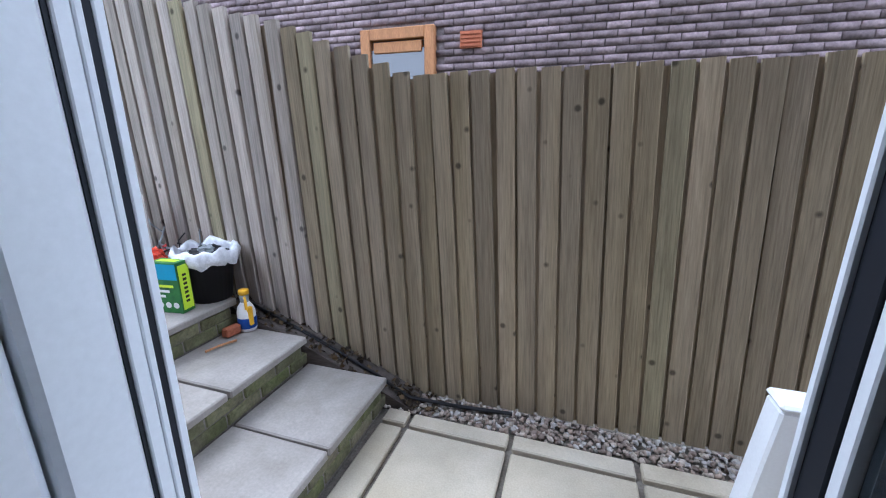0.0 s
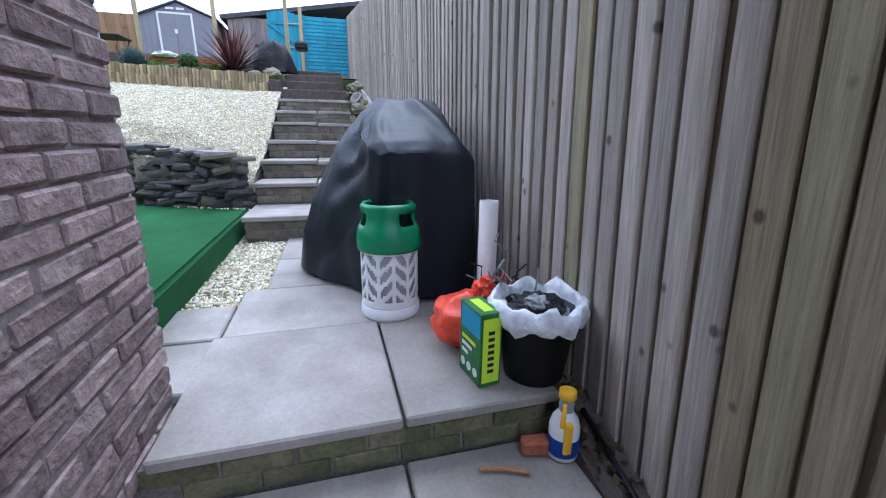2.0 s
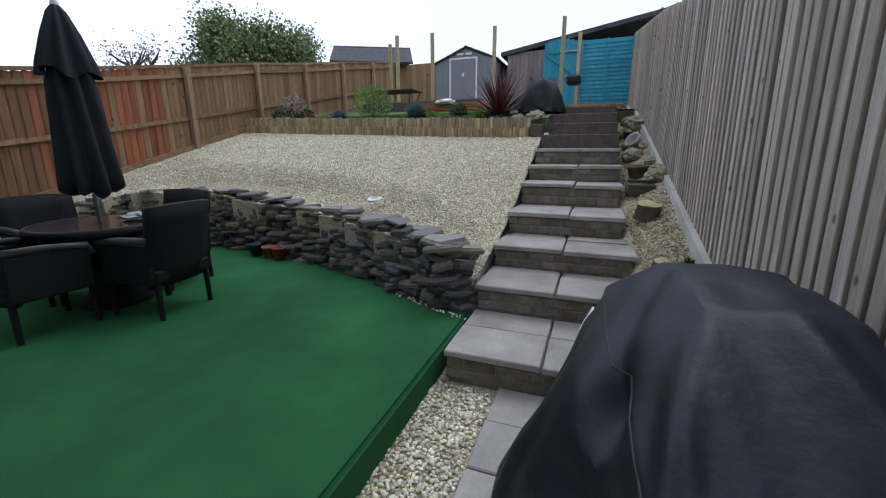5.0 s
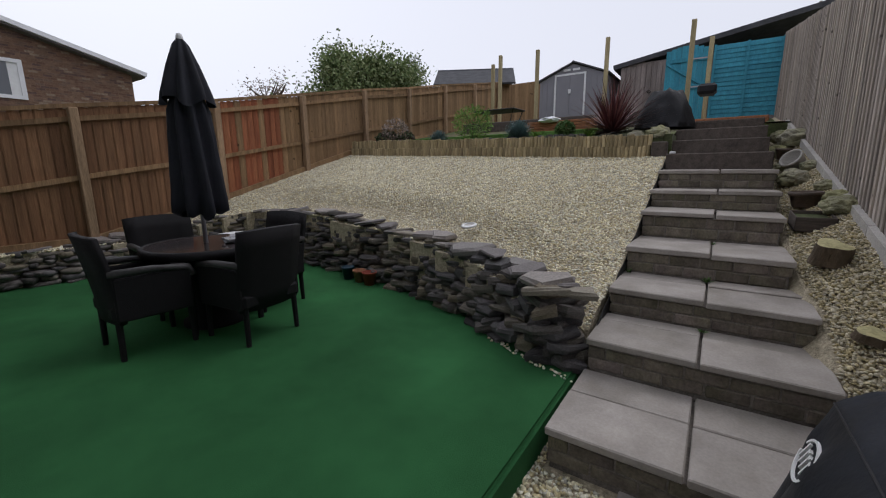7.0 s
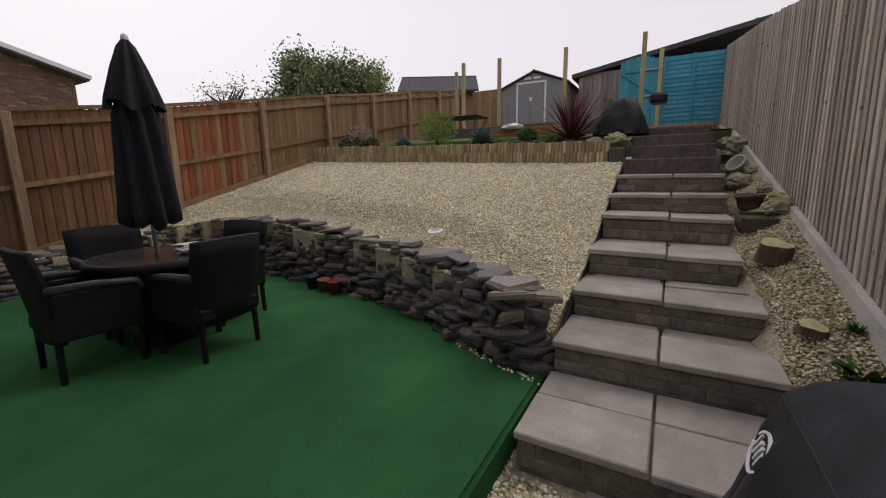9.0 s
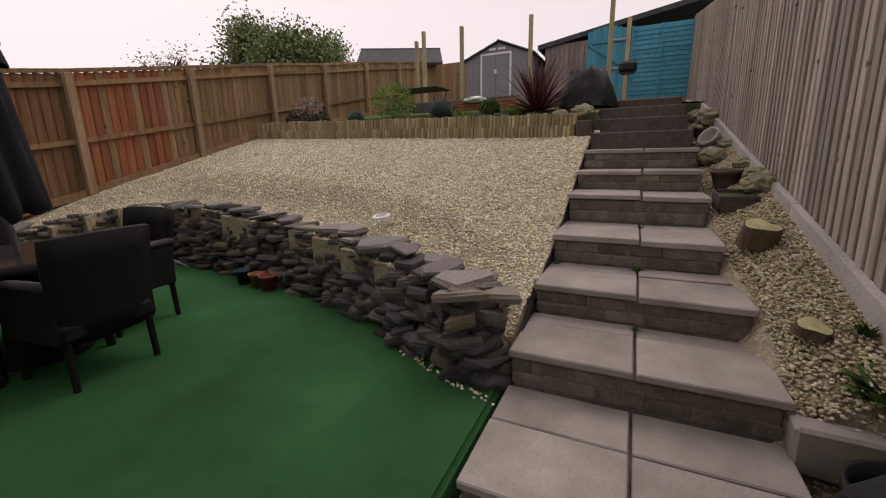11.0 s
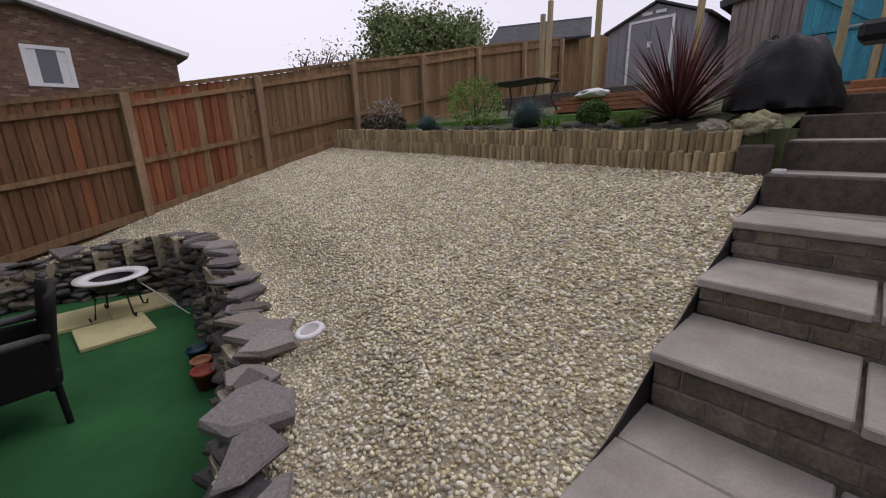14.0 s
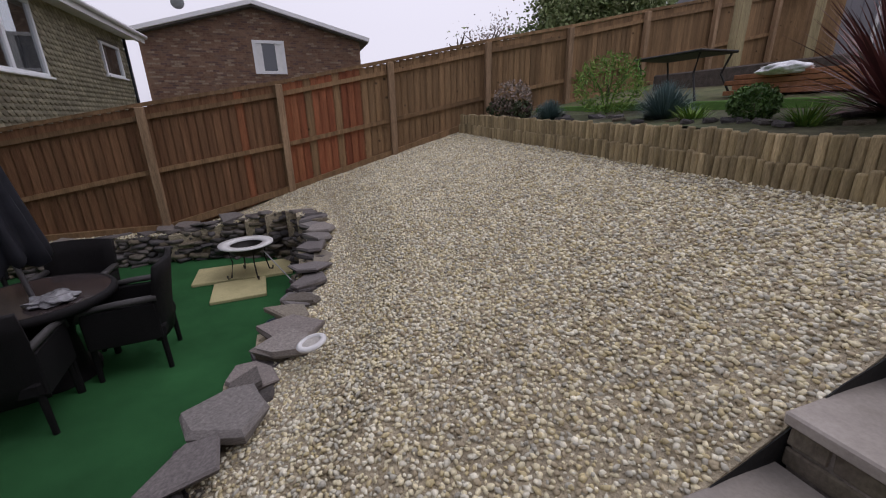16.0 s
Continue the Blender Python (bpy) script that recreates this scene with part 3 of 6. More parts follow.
stairs = thing("lower_steps", pose(0, 0, 0), "three shallow steps of grey slabs on mossy bricks", "steps", kind="structure")
for i, (x0, x1, z) in enumerate(((-0.9, -1.42, 0.18), (-1.42, -1.92, 0.36), (-1.92, -2.7, 0.54))):
    part("core", blocks((x1 - 0.1, x0 - 0.032, 0.36, 1.72, -0.3, z - 0.047)), "riser_mortar", stairs)
    for y0, y1 in ((0.4, 1.17), (1.17, 1.76)):
        slab(stairs, x1 - (0.02 if i < 2 else 0), x0, y0, y1, z)
    for c in range(2):
        for k in range(7):
            y = 0.48 + 0.225 * k + (0.11 if c else 0)
            if y < 1.73:
                piece("brick", random.choice(MOSSY), pose(x0 - 0.075, y, z - 0.083 - 0.07 * c, 0, 0, 90), stairs)

landing = tagged(part("landing_bed", blocks((-4.7, -2.69, 0.13, 1.85, -0.2, LAND_Z - 0.05)), "joint"), "bed of the grey slab landing", "landing", kind="structure")
for x0, x1, y0, y1 in ((-2.68, -2.26, 0.14, 0.44), (-3.08, -2.68, 0.14, 0.44), (-3.3, -2.68, 0.44, 1.19), (-3.3, -2.68, 1.19, 1.8), (-3.92, -3.3, 0.56, 1.2), (-3.92, -3.3, 1.2, 1.8),
                       (-4.3, -3.92, 0.56, 1.2), (-4.66, -4.3, 0.56, 1.2), (-4.66, -3.92, 1.2, 1.8)):
    slab(landing, x0, x1, y0, y1, LAND_Z)

garden = thing("garden_steps", pose(0, 0, 0), "long flight of grey slab steps with brick risers", "steps", kind="structure")
low = LAND_Z
for i, (x, z, r) in enumerate(STEPS):
    nx = STEPS[i + 1][0] if i + 1 < len(STEPS) else -12.2
    wood = i >= 7
    part("core", blocks((nx - 0.06, x - (0.115 if wood else 0.032), STEP_L + 0.02, r - 0.02, low - 0.35, z - 0.047)), "riser_mortar", garden)
    if wood:
        part("sleeper", blocks((x - 0.12, x, STEP_L, r, low - 0.05, z), bevel=0.012), "sleeper", garden)
        slab(garden, nx - 0.03, x - 0.12, STEP_L, r, z - 0.01)
    else:
        cut = x - 0.46
        for y0, y1 in ((STEP_L - 0.02, STEP_MID), (STEP_MID, r + 0.02)):
            if cut - nx > 0.1:
                slab(garden, cut, x, y0, y1, z, gap=0.008)
                slab(garden, nx - 0.03, cut, y0, y1, z - 0.002, gap=0.008)
            else:
                slab(garden, nx - 0.03, x, y0, y1, z, gap=0.008)
        rows = 2
        hgt = (z - 0.048 - low) / rows
        for c in range(rows):
            k, y = 0, STEP_L - (0.11 if c else 0)
            while y < r - 0.03:
                a, b = max(y, STEP_L), min(y + 0.225, r)
                if b - a > 0.04:
                    ob = piece("brick", random.choice(BRICK_X), pose(x - 0.075, (a + b) / 2, low + hgt * (c + 0.5), 0, 0, 90) @ Matrix.Diagonal(((b - a - 0.01) / 0.215, 1, (hgt - 0.008) / 0.065, 1)), garden)
                y += 0.225
    low = z
gate_steps = thing("gate_steps", pose(0, 0, 0), "two low red brick steps below the teal gate", "steps", kind="structure")
part("step", blocks((-15.0, -13.2, 0.2, 1.5, 2.6, 3.02), bevel=0.02), "rust", gate_steps)
part("step", blocks((-15.0, -14.2, 0.2, 1.6, 2.6, 3.2), bevel=0.02), "rust", gate_steps)

# black membrane along the gravel's edge
bm = bmesh.new()
prev = None
for i in range(60):
    x = -5.6 - i * 0.065
    z = slope_z(x, 0.15)
    a, b = bm.verts.new((x, 0.197, z - 0.2)), bm.verts.new((x, 0.196 + 0.004 * math.sin(i * 0.9), z + 0.002 + 0.012 * math.sin(i * 0.7)))
    if prev:
        bm.faces.new((prev[0], a, b, prev[1]))
    prev = (a, b)
mem = part("membrane_edge", bm, "membrane")
mod = mem.modifiers.new("thick", "SOLIDIFY")
mod.thickness = 0.004
tagged(mem, "black weed membrane edge beside the steps", "membrane", kind="structure")


# ---- close-boarded fence ----
def feather_board(name, material, w=0.122, t0=0.034, t1=0.005):
    """A unit-high feather-edged board: thick on one edge."""
    bm = bmesh.new()
    sec = [(-w / 2, 0), (w / 2, 0), (w / 2, -t0 + 0.003), (w / 2 - 0.004, -t0), (-w / 2, -t1)]
    lo, hi = [bm.verts.new((x, y, 0)) for x, y in sec], [bm.verts.new((x, y, 1)) for x, y in sec]
    for i in range(len(sec)):
        bm.faces.new((lo[i], lo[(i + 1) % 5], hi[(i + 1) % 5], hi[i]))
    bm.faces.new(lo[::-1])
    bm.faces.new(hi)
    bmesh.ops.recalc_face_normals(bm, faces=bm.faces)
    me = bpy.data.meshes.new(name)
    bm.to_mesh(me)
    bm.free()
    me.materials.append(M[material])
    return me


# Groove shade is put into the colour: back boards take the darker tan wood.
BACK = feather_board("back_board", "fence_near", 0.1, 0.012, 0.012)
fence = thing("fence_1", pose(0, 0, 0), "tall close-boarded fence of weathered grey brown boards", "fence", kind="structure")
GREY, NEAR, MOSS = [feather_board("board", q, w, a, b) for q, w, a, b in (("fence_grey", 0.085, 0.031, 0.022), ("fence_near", 0.087, 0.024, 0.017), ("fence_green", 0.087, 0.024, 0.017))]
x = 2.6
while x > -15.0:
    z0 = 0.0 if x > -1.2 else lerp(-x, [(1.2, 0.0), (2.2, 0.4), (4.2, 0.58), (5.2, 0.9), (5.95, 1.25), (7.63, 1.69), (10.5, 2.36), (15, 3.2)]) - 0.06
    z1 = board_top(x - 0.09) + random.uniform(-0.008, 0.008)
    kind_ = MOSS if -2.4 < x < 0.9 and random.random() < 0.12 else GREY if x < -1.0 - random.uniform(0, 0.5) else NEAR
    piece("board", kind_, pose(x, fence_y(x) + random.uniform(-0.002, 0.002), z0, random.uniform(-0.2, 0.2), -3 + random.uniform(-0.3, 0.3), 0.7) @ Matrix.Diagonal((1, 1, z1 - z0, 1)), fence)
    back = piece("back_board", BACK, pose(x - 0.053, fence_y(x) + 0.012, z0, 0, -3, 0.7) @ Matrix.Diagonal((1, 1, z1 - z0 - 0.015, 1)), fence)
    x -= 0.105
for k in range(3):
    pts = [(xx, fence_y(xx) + 0.035, (0.3 + 0.65 * k) + (board_top(xx) - 1.78)) for xx in (2.6, -0.8, -1.6, -9.3, -15)]
    part("rail", tube(pts, 0.035, 4), "fence_grey", fence)
for xx in np.arange(-5.25, -11.4, -1.8):
    x2 = xx - 1.79
    bm = bmesh.new()
    zs = [-0.012 - 0.235 * q for q in (xx, x2)]
    vs = []
    for q, zz in ((xx, zs[0]), (x2, zs[1])):
        y = fence_y(q)
        vs.append([bm.verts.new((q, y - 0.075, zz - 0.15)), bm.verts.new((q, y - 0.025, zz - 0.15)), bm.verts.new((q, y - 0.025, zz)), bm.verts.new((q, y - 0.075, zz))])
    a, b = vs
    for i in range(4):
        bm.faces.new((a[i], a[(i + 1) % 4], b[(i + 1) % 4], b[i]))
    bm.faces.new(a[::-1])
    bm.faces.new(b)
    bmesh.ops.recalc_face_normals(bm, faces=bm.faces)
    part("gravel_board", bm, "concrete", fence, "pale concrete gravel board")

# ---- garden fence with posts and rails ----
fence2 = thing("fence_2", pose(0, 0, 0), "brown panel fence with rails, posts and red-stained boards", "fence", kind="structure")
FY = -6.3
TAN, RED, ORANGE = [feather_board("board", q, 0.13, 0.009, 0.006) for q in ("fence_tan", "fence_red", "fence_orange")]
posts = [-2.5, -4.62, -6.48, -8.22, -9.97, -11.65, -13.4, -15.2, -17.0]


def far_foot(x):
    return slope_z(x, -6.2) - 0.02 if x > -9.5 else max(slope_z(-9.5, -6.2), upper_z(x, -6.2)) - 0.05


x = -2.3
while x > -17.2:
    z0, z1 = max(far_foot(x), 1.1) - 0.05, far_top(x)
    red = (-7.75 < x < -6.5 and random.random() < 0.92) or (-6.4 < x < -5.2 and random.random() < 0.06)
    piece("board", RED if red else ORANGE if x > -6.4 else TAN, pose(x, FY, z0, 0, 0, 0) @ Matrix.Diagonal((1, 1, z1 - z0 - 0.03, 1)), fence2)
    x -= 0.112
for a, b in zip(posts, posts[1:]):
    za, zb = far_top(a), far_top(b)
    for drop in (0.17, 0.92):
        bm = bmesh.new()
        tube([(a, FY + 0.02, za - drop), (b, FY + 0.02, zb - drop)], 0.045, 4, bm)
        part("rail", bm, "fence_tan", fence2)
    bm = bmesh.new()
    tube([(a, FY, za), (b, FY, zb)], 0.035, 4, bm)
    part("capping", bm, "fence_tan", fence2)
    zf = [max(far_foot(q), 1.1) for q in (a, b)]
    bm = bmesh.new()
    tube([(a, FY + 0.03, zf[0] + 0.06), (b, FY + 0.03, zf[1] + 0.06)], 0.07, 4, bm)
    part("kickboard", bm, "fence_tan", fence2)
for p in posts:
    part("post", blocks((p - 0.05, p + 0.05, FY + 0.03, FY + 0.13, max(far_foot(p), 0.6) - 0.4, far_top(p) - 0.03), bevel=0.008), "post", fence2)

# back fence behind the shed
fence3 = thing("fence_3", pose(0, 0, 0), "short brown board fence closing the garden", "fence", kind="structure")
for i in range(26):
    piece("board", TAN, pose(-18.2, -6.3 + 0.112 * i, 3.6, 0, 0, 90) @ Matrix.Diagonal((1, 1, 1.75, 1)), fence3)

# ---- house ----
HX = -2.28
wall = tagged(part("wall_side", blocks((HX + 0.03, -0.68, 0.12, 0.372, -0.3, 5.0), (0.75, 3.2, 0.12, 0.38, -0.3, 5.0), (-0.68, 0.75, 0.12, 0.37, 2.15, 5.0)), "mortar"),
              "brick side wall of the house", "wall", kind="structure")
HB = [brick_mesh("brick", 0.215, 0.1, 0.065, "brick", 0.005, 0.008) for _ in range(4)]
for c in range(38):
    x = -0.66 - (0.11 if c % 2 else 0)
    if c % 2:
        piece("brick", HB[c % 4], pose(-0.71, 0.333, -0.05 + 0.075 * c) @ Matrix.Diagonal((0.46, 1, 1, 1)), wall)
        x = -0.77
    while x > HX + 0.03:
        x1 = x - 0.215 if x - 0.215 > HX + 0.07 else HX
        w = x - x1
        piece("brick", HB[random.randrange(4)], pose((x + x1) / 2, 0.33 + random.uniform(-0.004, 0.004), -0.05 + 0.075 * c, 0, random.choice((0, 180)), 0) @ Matrix.Diagonal((w / 0.215, 1, 1, 1)), wall)
        x = x1 - 0.01
rear = tagged(part("wall_rear", blocks((HX, HX + 0.25, -3.85, 0.36, 0.3, 2.17), (HX, HX + 0.25, -14.4, -6.02, 0.3, 2.17), (HX, HX + 0.25, -6.02, -3.85, 0.3, 0.87), (HX, HX + 0.25, -6.02, -3.85, 2.06, 2.17)), "render"),
              "white rendered lower wall of the house", "wall", kind="structure")
tagged(part("corner_bead", blocks((HX - 0.006, HX + 0.004, 0.33, 0.366, LAND_Z, 2.17), bevel=0.003), "render", ), "white render bead on the brick corner", "trim", kind="structure")
# tile-hung upper wall
up = tagged(part("wall_upper", blocks((HX, HX + 0.25, -4.0, 0.36, 2.17, 5.0), (HX, HX + 0.25, -6.2, -4.0, 2.17, 3.55), (HX, HX + 0.25, -7.5, -6.2, 2.17, 5.0), (HX, HX + 0.25, -9.65, -7.5, 2.17, 3.55),
                                          (HX, HX + 0.25, -12.6, -9.65, 2.17, 5.0), (HX, HX + 0.25, -13.8, -12.6, 2.17, 3.85), (HX, HX + 0.25, -13.8, -12.6, 4.65, 5.0), (HX, HX + 0.25, -14.4, -13.8, 2.17, 5.0),
                                          (HX, HX + 0.25, -6.2, -4.0, 4.85, 5.0), (HX, HX + 0.25, -9.65, -7.5, 4.85, 5.0)), "joint"),
            "upper house wall behind hung tiles", "wall", kind="structure")
V, F = [], []
rng = np.random.default_rng(5)
holes = [(-6.25, -3.95, 3.42, 4.9), (-9.7, -7.45, 3.42, 4.9), (-13.85, -12.55, 3.75, 4.7)]
for r in range(27):
    z = 2.2 + r * 0.105
    for c in range(88):
        y = 0.3 - c * 0.168 - (0.084 if r % 2 else 0)
        if y < -14.4 or any(a < y < b and lo - 0.05 < z < hi for a, b, lo, hi in holes):
            continue
        b = len(V)
        o = 0.042 + rng.uniform(-0.004, 0.004)
        w = 0.083
        V += [(HX - o, y - w, z), (HX - o, y + w * 0.1, z), (HX - o, y + w * 0.75, z + 0.05), (HX - o, y + w, z + 0.05), (HX - 0.008, y + w, z + 0.17), (HX - 0.008, y - w, z + 0.17),
              (HX - o + 0.024, y - w, z), (HX - o + 0.024, y + w * 0.1, z), (HX - o + 0.024, y + w * 0.75, z + 0.05), (HX - o + 0.024, y + w, z + 0.05)]
        F += [(b, b + 1, b + 2, b + 3), (b, b + 3, b + 4, b + 5), (b, b + 6, b + 7, b + 1), (b + 1, b + 7, b + 8, b + 2), (b + 2, b + 8, b + 9, b + 3)]
tiles = soup("hung_tiles", np.array(V), np.array(F), "tile", up)
tagged(tiles, kind="stuff")
tagged(part("tile_batten", blocks((HX - 0.06, HX - 0.005, -14.4, 0.36, 2.14, 2.19)), "white_trim"), "white trim below the hung tiles", "trim", kind="structure")


def window(name, x, y0, y1, z0, z1, lights, label):
    w = thing(name, pose(x, (y0 + y1) / 2, z0), label, "window", kind="structure")
    h, half = z1 - z0, (y1 - y0) / 2
    for a, b in ((-half, -half + 0.06), (half - 0.06, half)):
        part("window_frame", blocks((-0.03, 0.05, a, b, 0, h), bevel=0.006), "upvc", w)
    for a, b in ((0, 0.06), (h - 0.06, h)):
        part("window_frame", blocks((-0.028, 0.048, -half + 0.06, half - 0.06, a, b), bevel=0.006), "upvc", w)
    for i in range(lights):
        a, b = -half + 2 * half * i / lights, -half + 2 * half * (i + 1) / lights
        if i:
            part("mullion", blocks((-0.026, 0.046, a - 0.045, a + 0.045, 0.06, h - 0.06), bevel=0.006), "upvc", w)
        p = part("pane", blocks((0.012, 0.018, a + 0.03, b - 0.03, 0.03, h - 0.03)), "pane", w)
    part("window_sill", blocks((-0.09, 0.05, -half - 0.05, half + 0.05, -0.045, 0.0), bevel=0.008), "upvc", w)
    return w


window("window_1", HX - 0.01, -6.02, -3.85, 0.87, 2.06, 2, "white framed ground floor window with two lights")
window("window_2", HX - 0.03, -6.2, -4.0, 3.55, 4.85, 2, "white framed upper window over hung tiles")
window("window_3", HX - 0.03, -9.65, -7.5, 3.55, 4.85, 2, "white framed upper window beside the party line")
window("window_4", HX - 0.03, -13.8, -12.6, 3.85, 4.65, 1, "small white framed upper window")
tagged(part("room_wall", blocks((0.6, 0.7, -14, 0.1, 0, 5), (-2.0, 0.6, -14.1, -14, 0, 5), (-2.0, 0.7, -14, 0.1, 2.4, 2.5), (-2.0, 0.7, -14, -0.9, 0.2, 0.3)), "inner"), "plain inner walls of the house", "wall", kind="structure")
tagged(part("soffit", blocks((HX - 0.45, HX + 0.3, -14.7, 1.0, 4.98, 5.03), (HX - 0.48, HX - 0.45, -14.7, 1.0, 4.9, 5.12)), "white_trim"), "white soffit and fascia below the roof", "trim", kind="structure")
bm = bmesh.new()
tube([(HX - 0.53, -14.7, 5.06), (HX - 0.53, 1.0, 5.06)], 0.055, 8, bm)
tagged(part("gutter", bm, "white_trim", smooth=True), "white plastic gutter along the eaves", "gutter", kind="structure")
bm = bmesh.new()
q = [bm.verts.new(p) for p in ((HX - 0.5, -14.7, 5.12), (HX - 0.5, 1.0, 5.12), (3, 1.0, 7.2), (3, -14.7, 7.2))]
bm.faces.new(q)
rf = part("roof", bm, "roof")
rf.modifiers.new("thick", "SOLIDIFY").thickness = -0.1
tagged(rf, "grey tiled roof of the house", "roof", kind="structure")
bm = bmesh.new()
tube([(HX - 0.08, -14.3, 0.5), (HX - 0.08, -14.3, 4.95)], 0.04, 8, bm)
tagged(part("downpipe", bm, "gasket", smooth=True), "black downpipe at the house corner", "downpipe", kind="structure")

room_lamp = thing("table_lamp", pose(-1.65, -6.45, 0.3), "small warm glowing table lamp inside the house", "lamp")
part("stand", tube([(0, 0, 0), (0, 0, 0.5)], [0.08, 0.02], 12), "rust", room_lamp)
part("shade", lathe([(0.09, 0.48), (0.06, 0.66), (0.055, 0.66), (0.085, 0.48), (0.09, 0.48)], 20), "glow_shade", room_lamp)
part("bulb", lathe([(0, 0.44), (0.03, 0.47), (0.02, 0.5), (0, 0.51)], 12), "glow", room_lamp)
for y0, y1 in ((-5.96, -5.0), (-4.88, -3.92)):
    bl = tagged(part("roller_blind", blocks((HX + 0.1, HX + 0.12, y0, y1, 1.62, 2.05)), "blind"), "pale roller blind drawn part way down", "blind", "blinds in the ground floor window")

# door way: frame and sliding leaf
door = thing("door_1", pose(0, 0, 0), "white plastic patio door standing open with black gaskets", "door", kind="structure")
for y0, y1 in ((0.308, 0.322), (0.286, 0.297), (0.264, 0.284)):
    part("door_frame", blocks((-0.7, -0.535, y0, y1, 0.02, 2.12), bevel=0.002), "upvc", door)
part("gasket", blocks((-0.7, -0.538, 0.297, 0.308, 0.03, 2.1)), "gasket", door)
part("gasket", blocks((-0.7, -0.541, 0.258, 0.264, 0.03, 2.1)), "gasket", door)
part("door_leaf", blocks((-0.72, -0.536, 0.16, 0.258, 0.03, 2.1), bevel=0.008), "upvc", door)
part("door_frame", blocks((-0.72, -0.546, 0.1, 0.155, 0.03, 2.1), bevel=0.012), "upvc", door)
part("gasket", blocks((-0.72, -0.556, 0.02, 0.1, 0.03, 2.1)), "gasket", door)
part("latch", blocks((-0.55, -0.531, 0.262, 0.282, 0.72, 0.86), bevel=0.003), "upvc", door)
part("door_frame", blocks((0.241, 0.36, 0.314, 0.325, 0.03, 2.1), bevel=0.002), "upvc", door)
part("gasket", blocks((0.247, 0.36, 0.284, 0.314, 0.03, 2.1)), "gasket", door)
part("door_frame", blocks((0.25, 0.36, 0.268, 0.284, 0.03, 2.1), bevel=0.002), "upvc", door)
part("glazing", blocks((0.26, 0.75, 0.24, 0.266, 0.03, 2.1)), "glass_door", door)
part("door_frame", blocks((-0.7, 0.75, 0.0, 0.3, 2.1, 2.16)), "upvc", door)
part("door_sill", blocks((-0.66, 0.75, 0.0, 0.4, -0.02, 0.02)), "upvc", door)
tagged(part("room_floor", blocks((-2.0, 3.2, -4.0, 0.1, -0.1, 0.0)), "inner"), "plain floor inside the doorway", "floor", kind="structure")
post = thing("gate_post", pose(0.83, 1.46, 0), "short white plastic post with flat cap on the patio", "post")
shaft = blocks((-0.07, 0.06, -0.06, 0.06, 0, 0.6), bevel=0.01)
for v in shaft.verts:
    v.co.x -= 0.09 * max(0, 0.6 - v.co.z) * (v.co.x < 0)
part("shaft", shaft, "upvc", post)
part("cap", blocks((-0.075, 0.065, -0.065, 0.065, 0.6, 0.625), bevel=0.01), "upvc", post)

# neighbour's house over the fence
nb = tagged(part("neighbour_wall", blocks((-6, 6, 4.64, 4.9, -0.3, 6)), "mortar_far"), "purple brick wall of the neighbouring house", "wall", kind="structure")
V, F = [], []
rng = np.random.default_rng(2)
for r in range(34):
    for c in range(46):
        x0 = -5.2 + c * 0.225 + (0.11 if r % 2 else 0)
        z0 = 1.5 + r * 0.075
        if -2.5 < x0 + 0.1 < -1.55 and 1.6 < z0 < 2.74:
            continue
        o = 4.62 + rng.uniform(-0.005, 0.005)
        b = len(V)
        V += [(x0, o, z0), (x0 + 0.213, o, z0), (x0 + 0.213, o, z0 + 0.063), (x0, o, z0 + 0.063), (x0, 4.645, z0), (x0 + 0.213, 4.645, z0), (x0 + 0.213, 4.645, z0 + 0.063), (x0, 4.645, z0 + 0.063)]
        F += [(b, b + 1, b + 2, b + 3), (b + 3, b + 2, b + 6, b + 7), (b, b + 4, b + 5, b + 1), (b, b + 3, b + 7, b + 4), (b + 1, b + 5, b + 6, b + 2)]
tagged(soup("bricks", np.array(V), np.array(F), "brick_far", nb), kind="stuff")
nw = thing("window_5", pose(-2.05, 4.6, 1.6), "small oak framed window in the neighbour's wall", "window", kind="structure")
for s in ((-0.46, -0.34, -0.04, 0.06, 0, 1.12), (0.34, 0.46, -0.04, 0.06, 0, 1.12), (-0.34, 0.34, -0.04, 0.06, 1.0, 1.12), (-0.34, 0.34, -0.04, 0.06, 0, 0.1)):
    part("window_frame", blocks(s, bevel=0.008), "oak", nw)
part("window_frame", blocks((-0.3, 0.3, -0.02, 0.04, 0.86, 0.98), bevel=0.008), "oak", nw)
part("pane", blocks((-0.34, 0.34, 0.0, 0.01, 0.1, 0.9)), "glass", nw)
av = thing("air_brick", pose(-1.18, 4.6, 2.46), "terracotta louvred air brick in the neighbour's wall", "vent", kind="structure")
part("frame", blocks((-0.12, 0.12, -0.01, 0.04, 0, 0.17)), "vent", av)
for k in range(4):
    part("slat", blocks((-0.11, 0.11, -0.025, -0.012, 0.015 + 0.04 * k, 0.035 + 0.04 * k)), "vent", av)

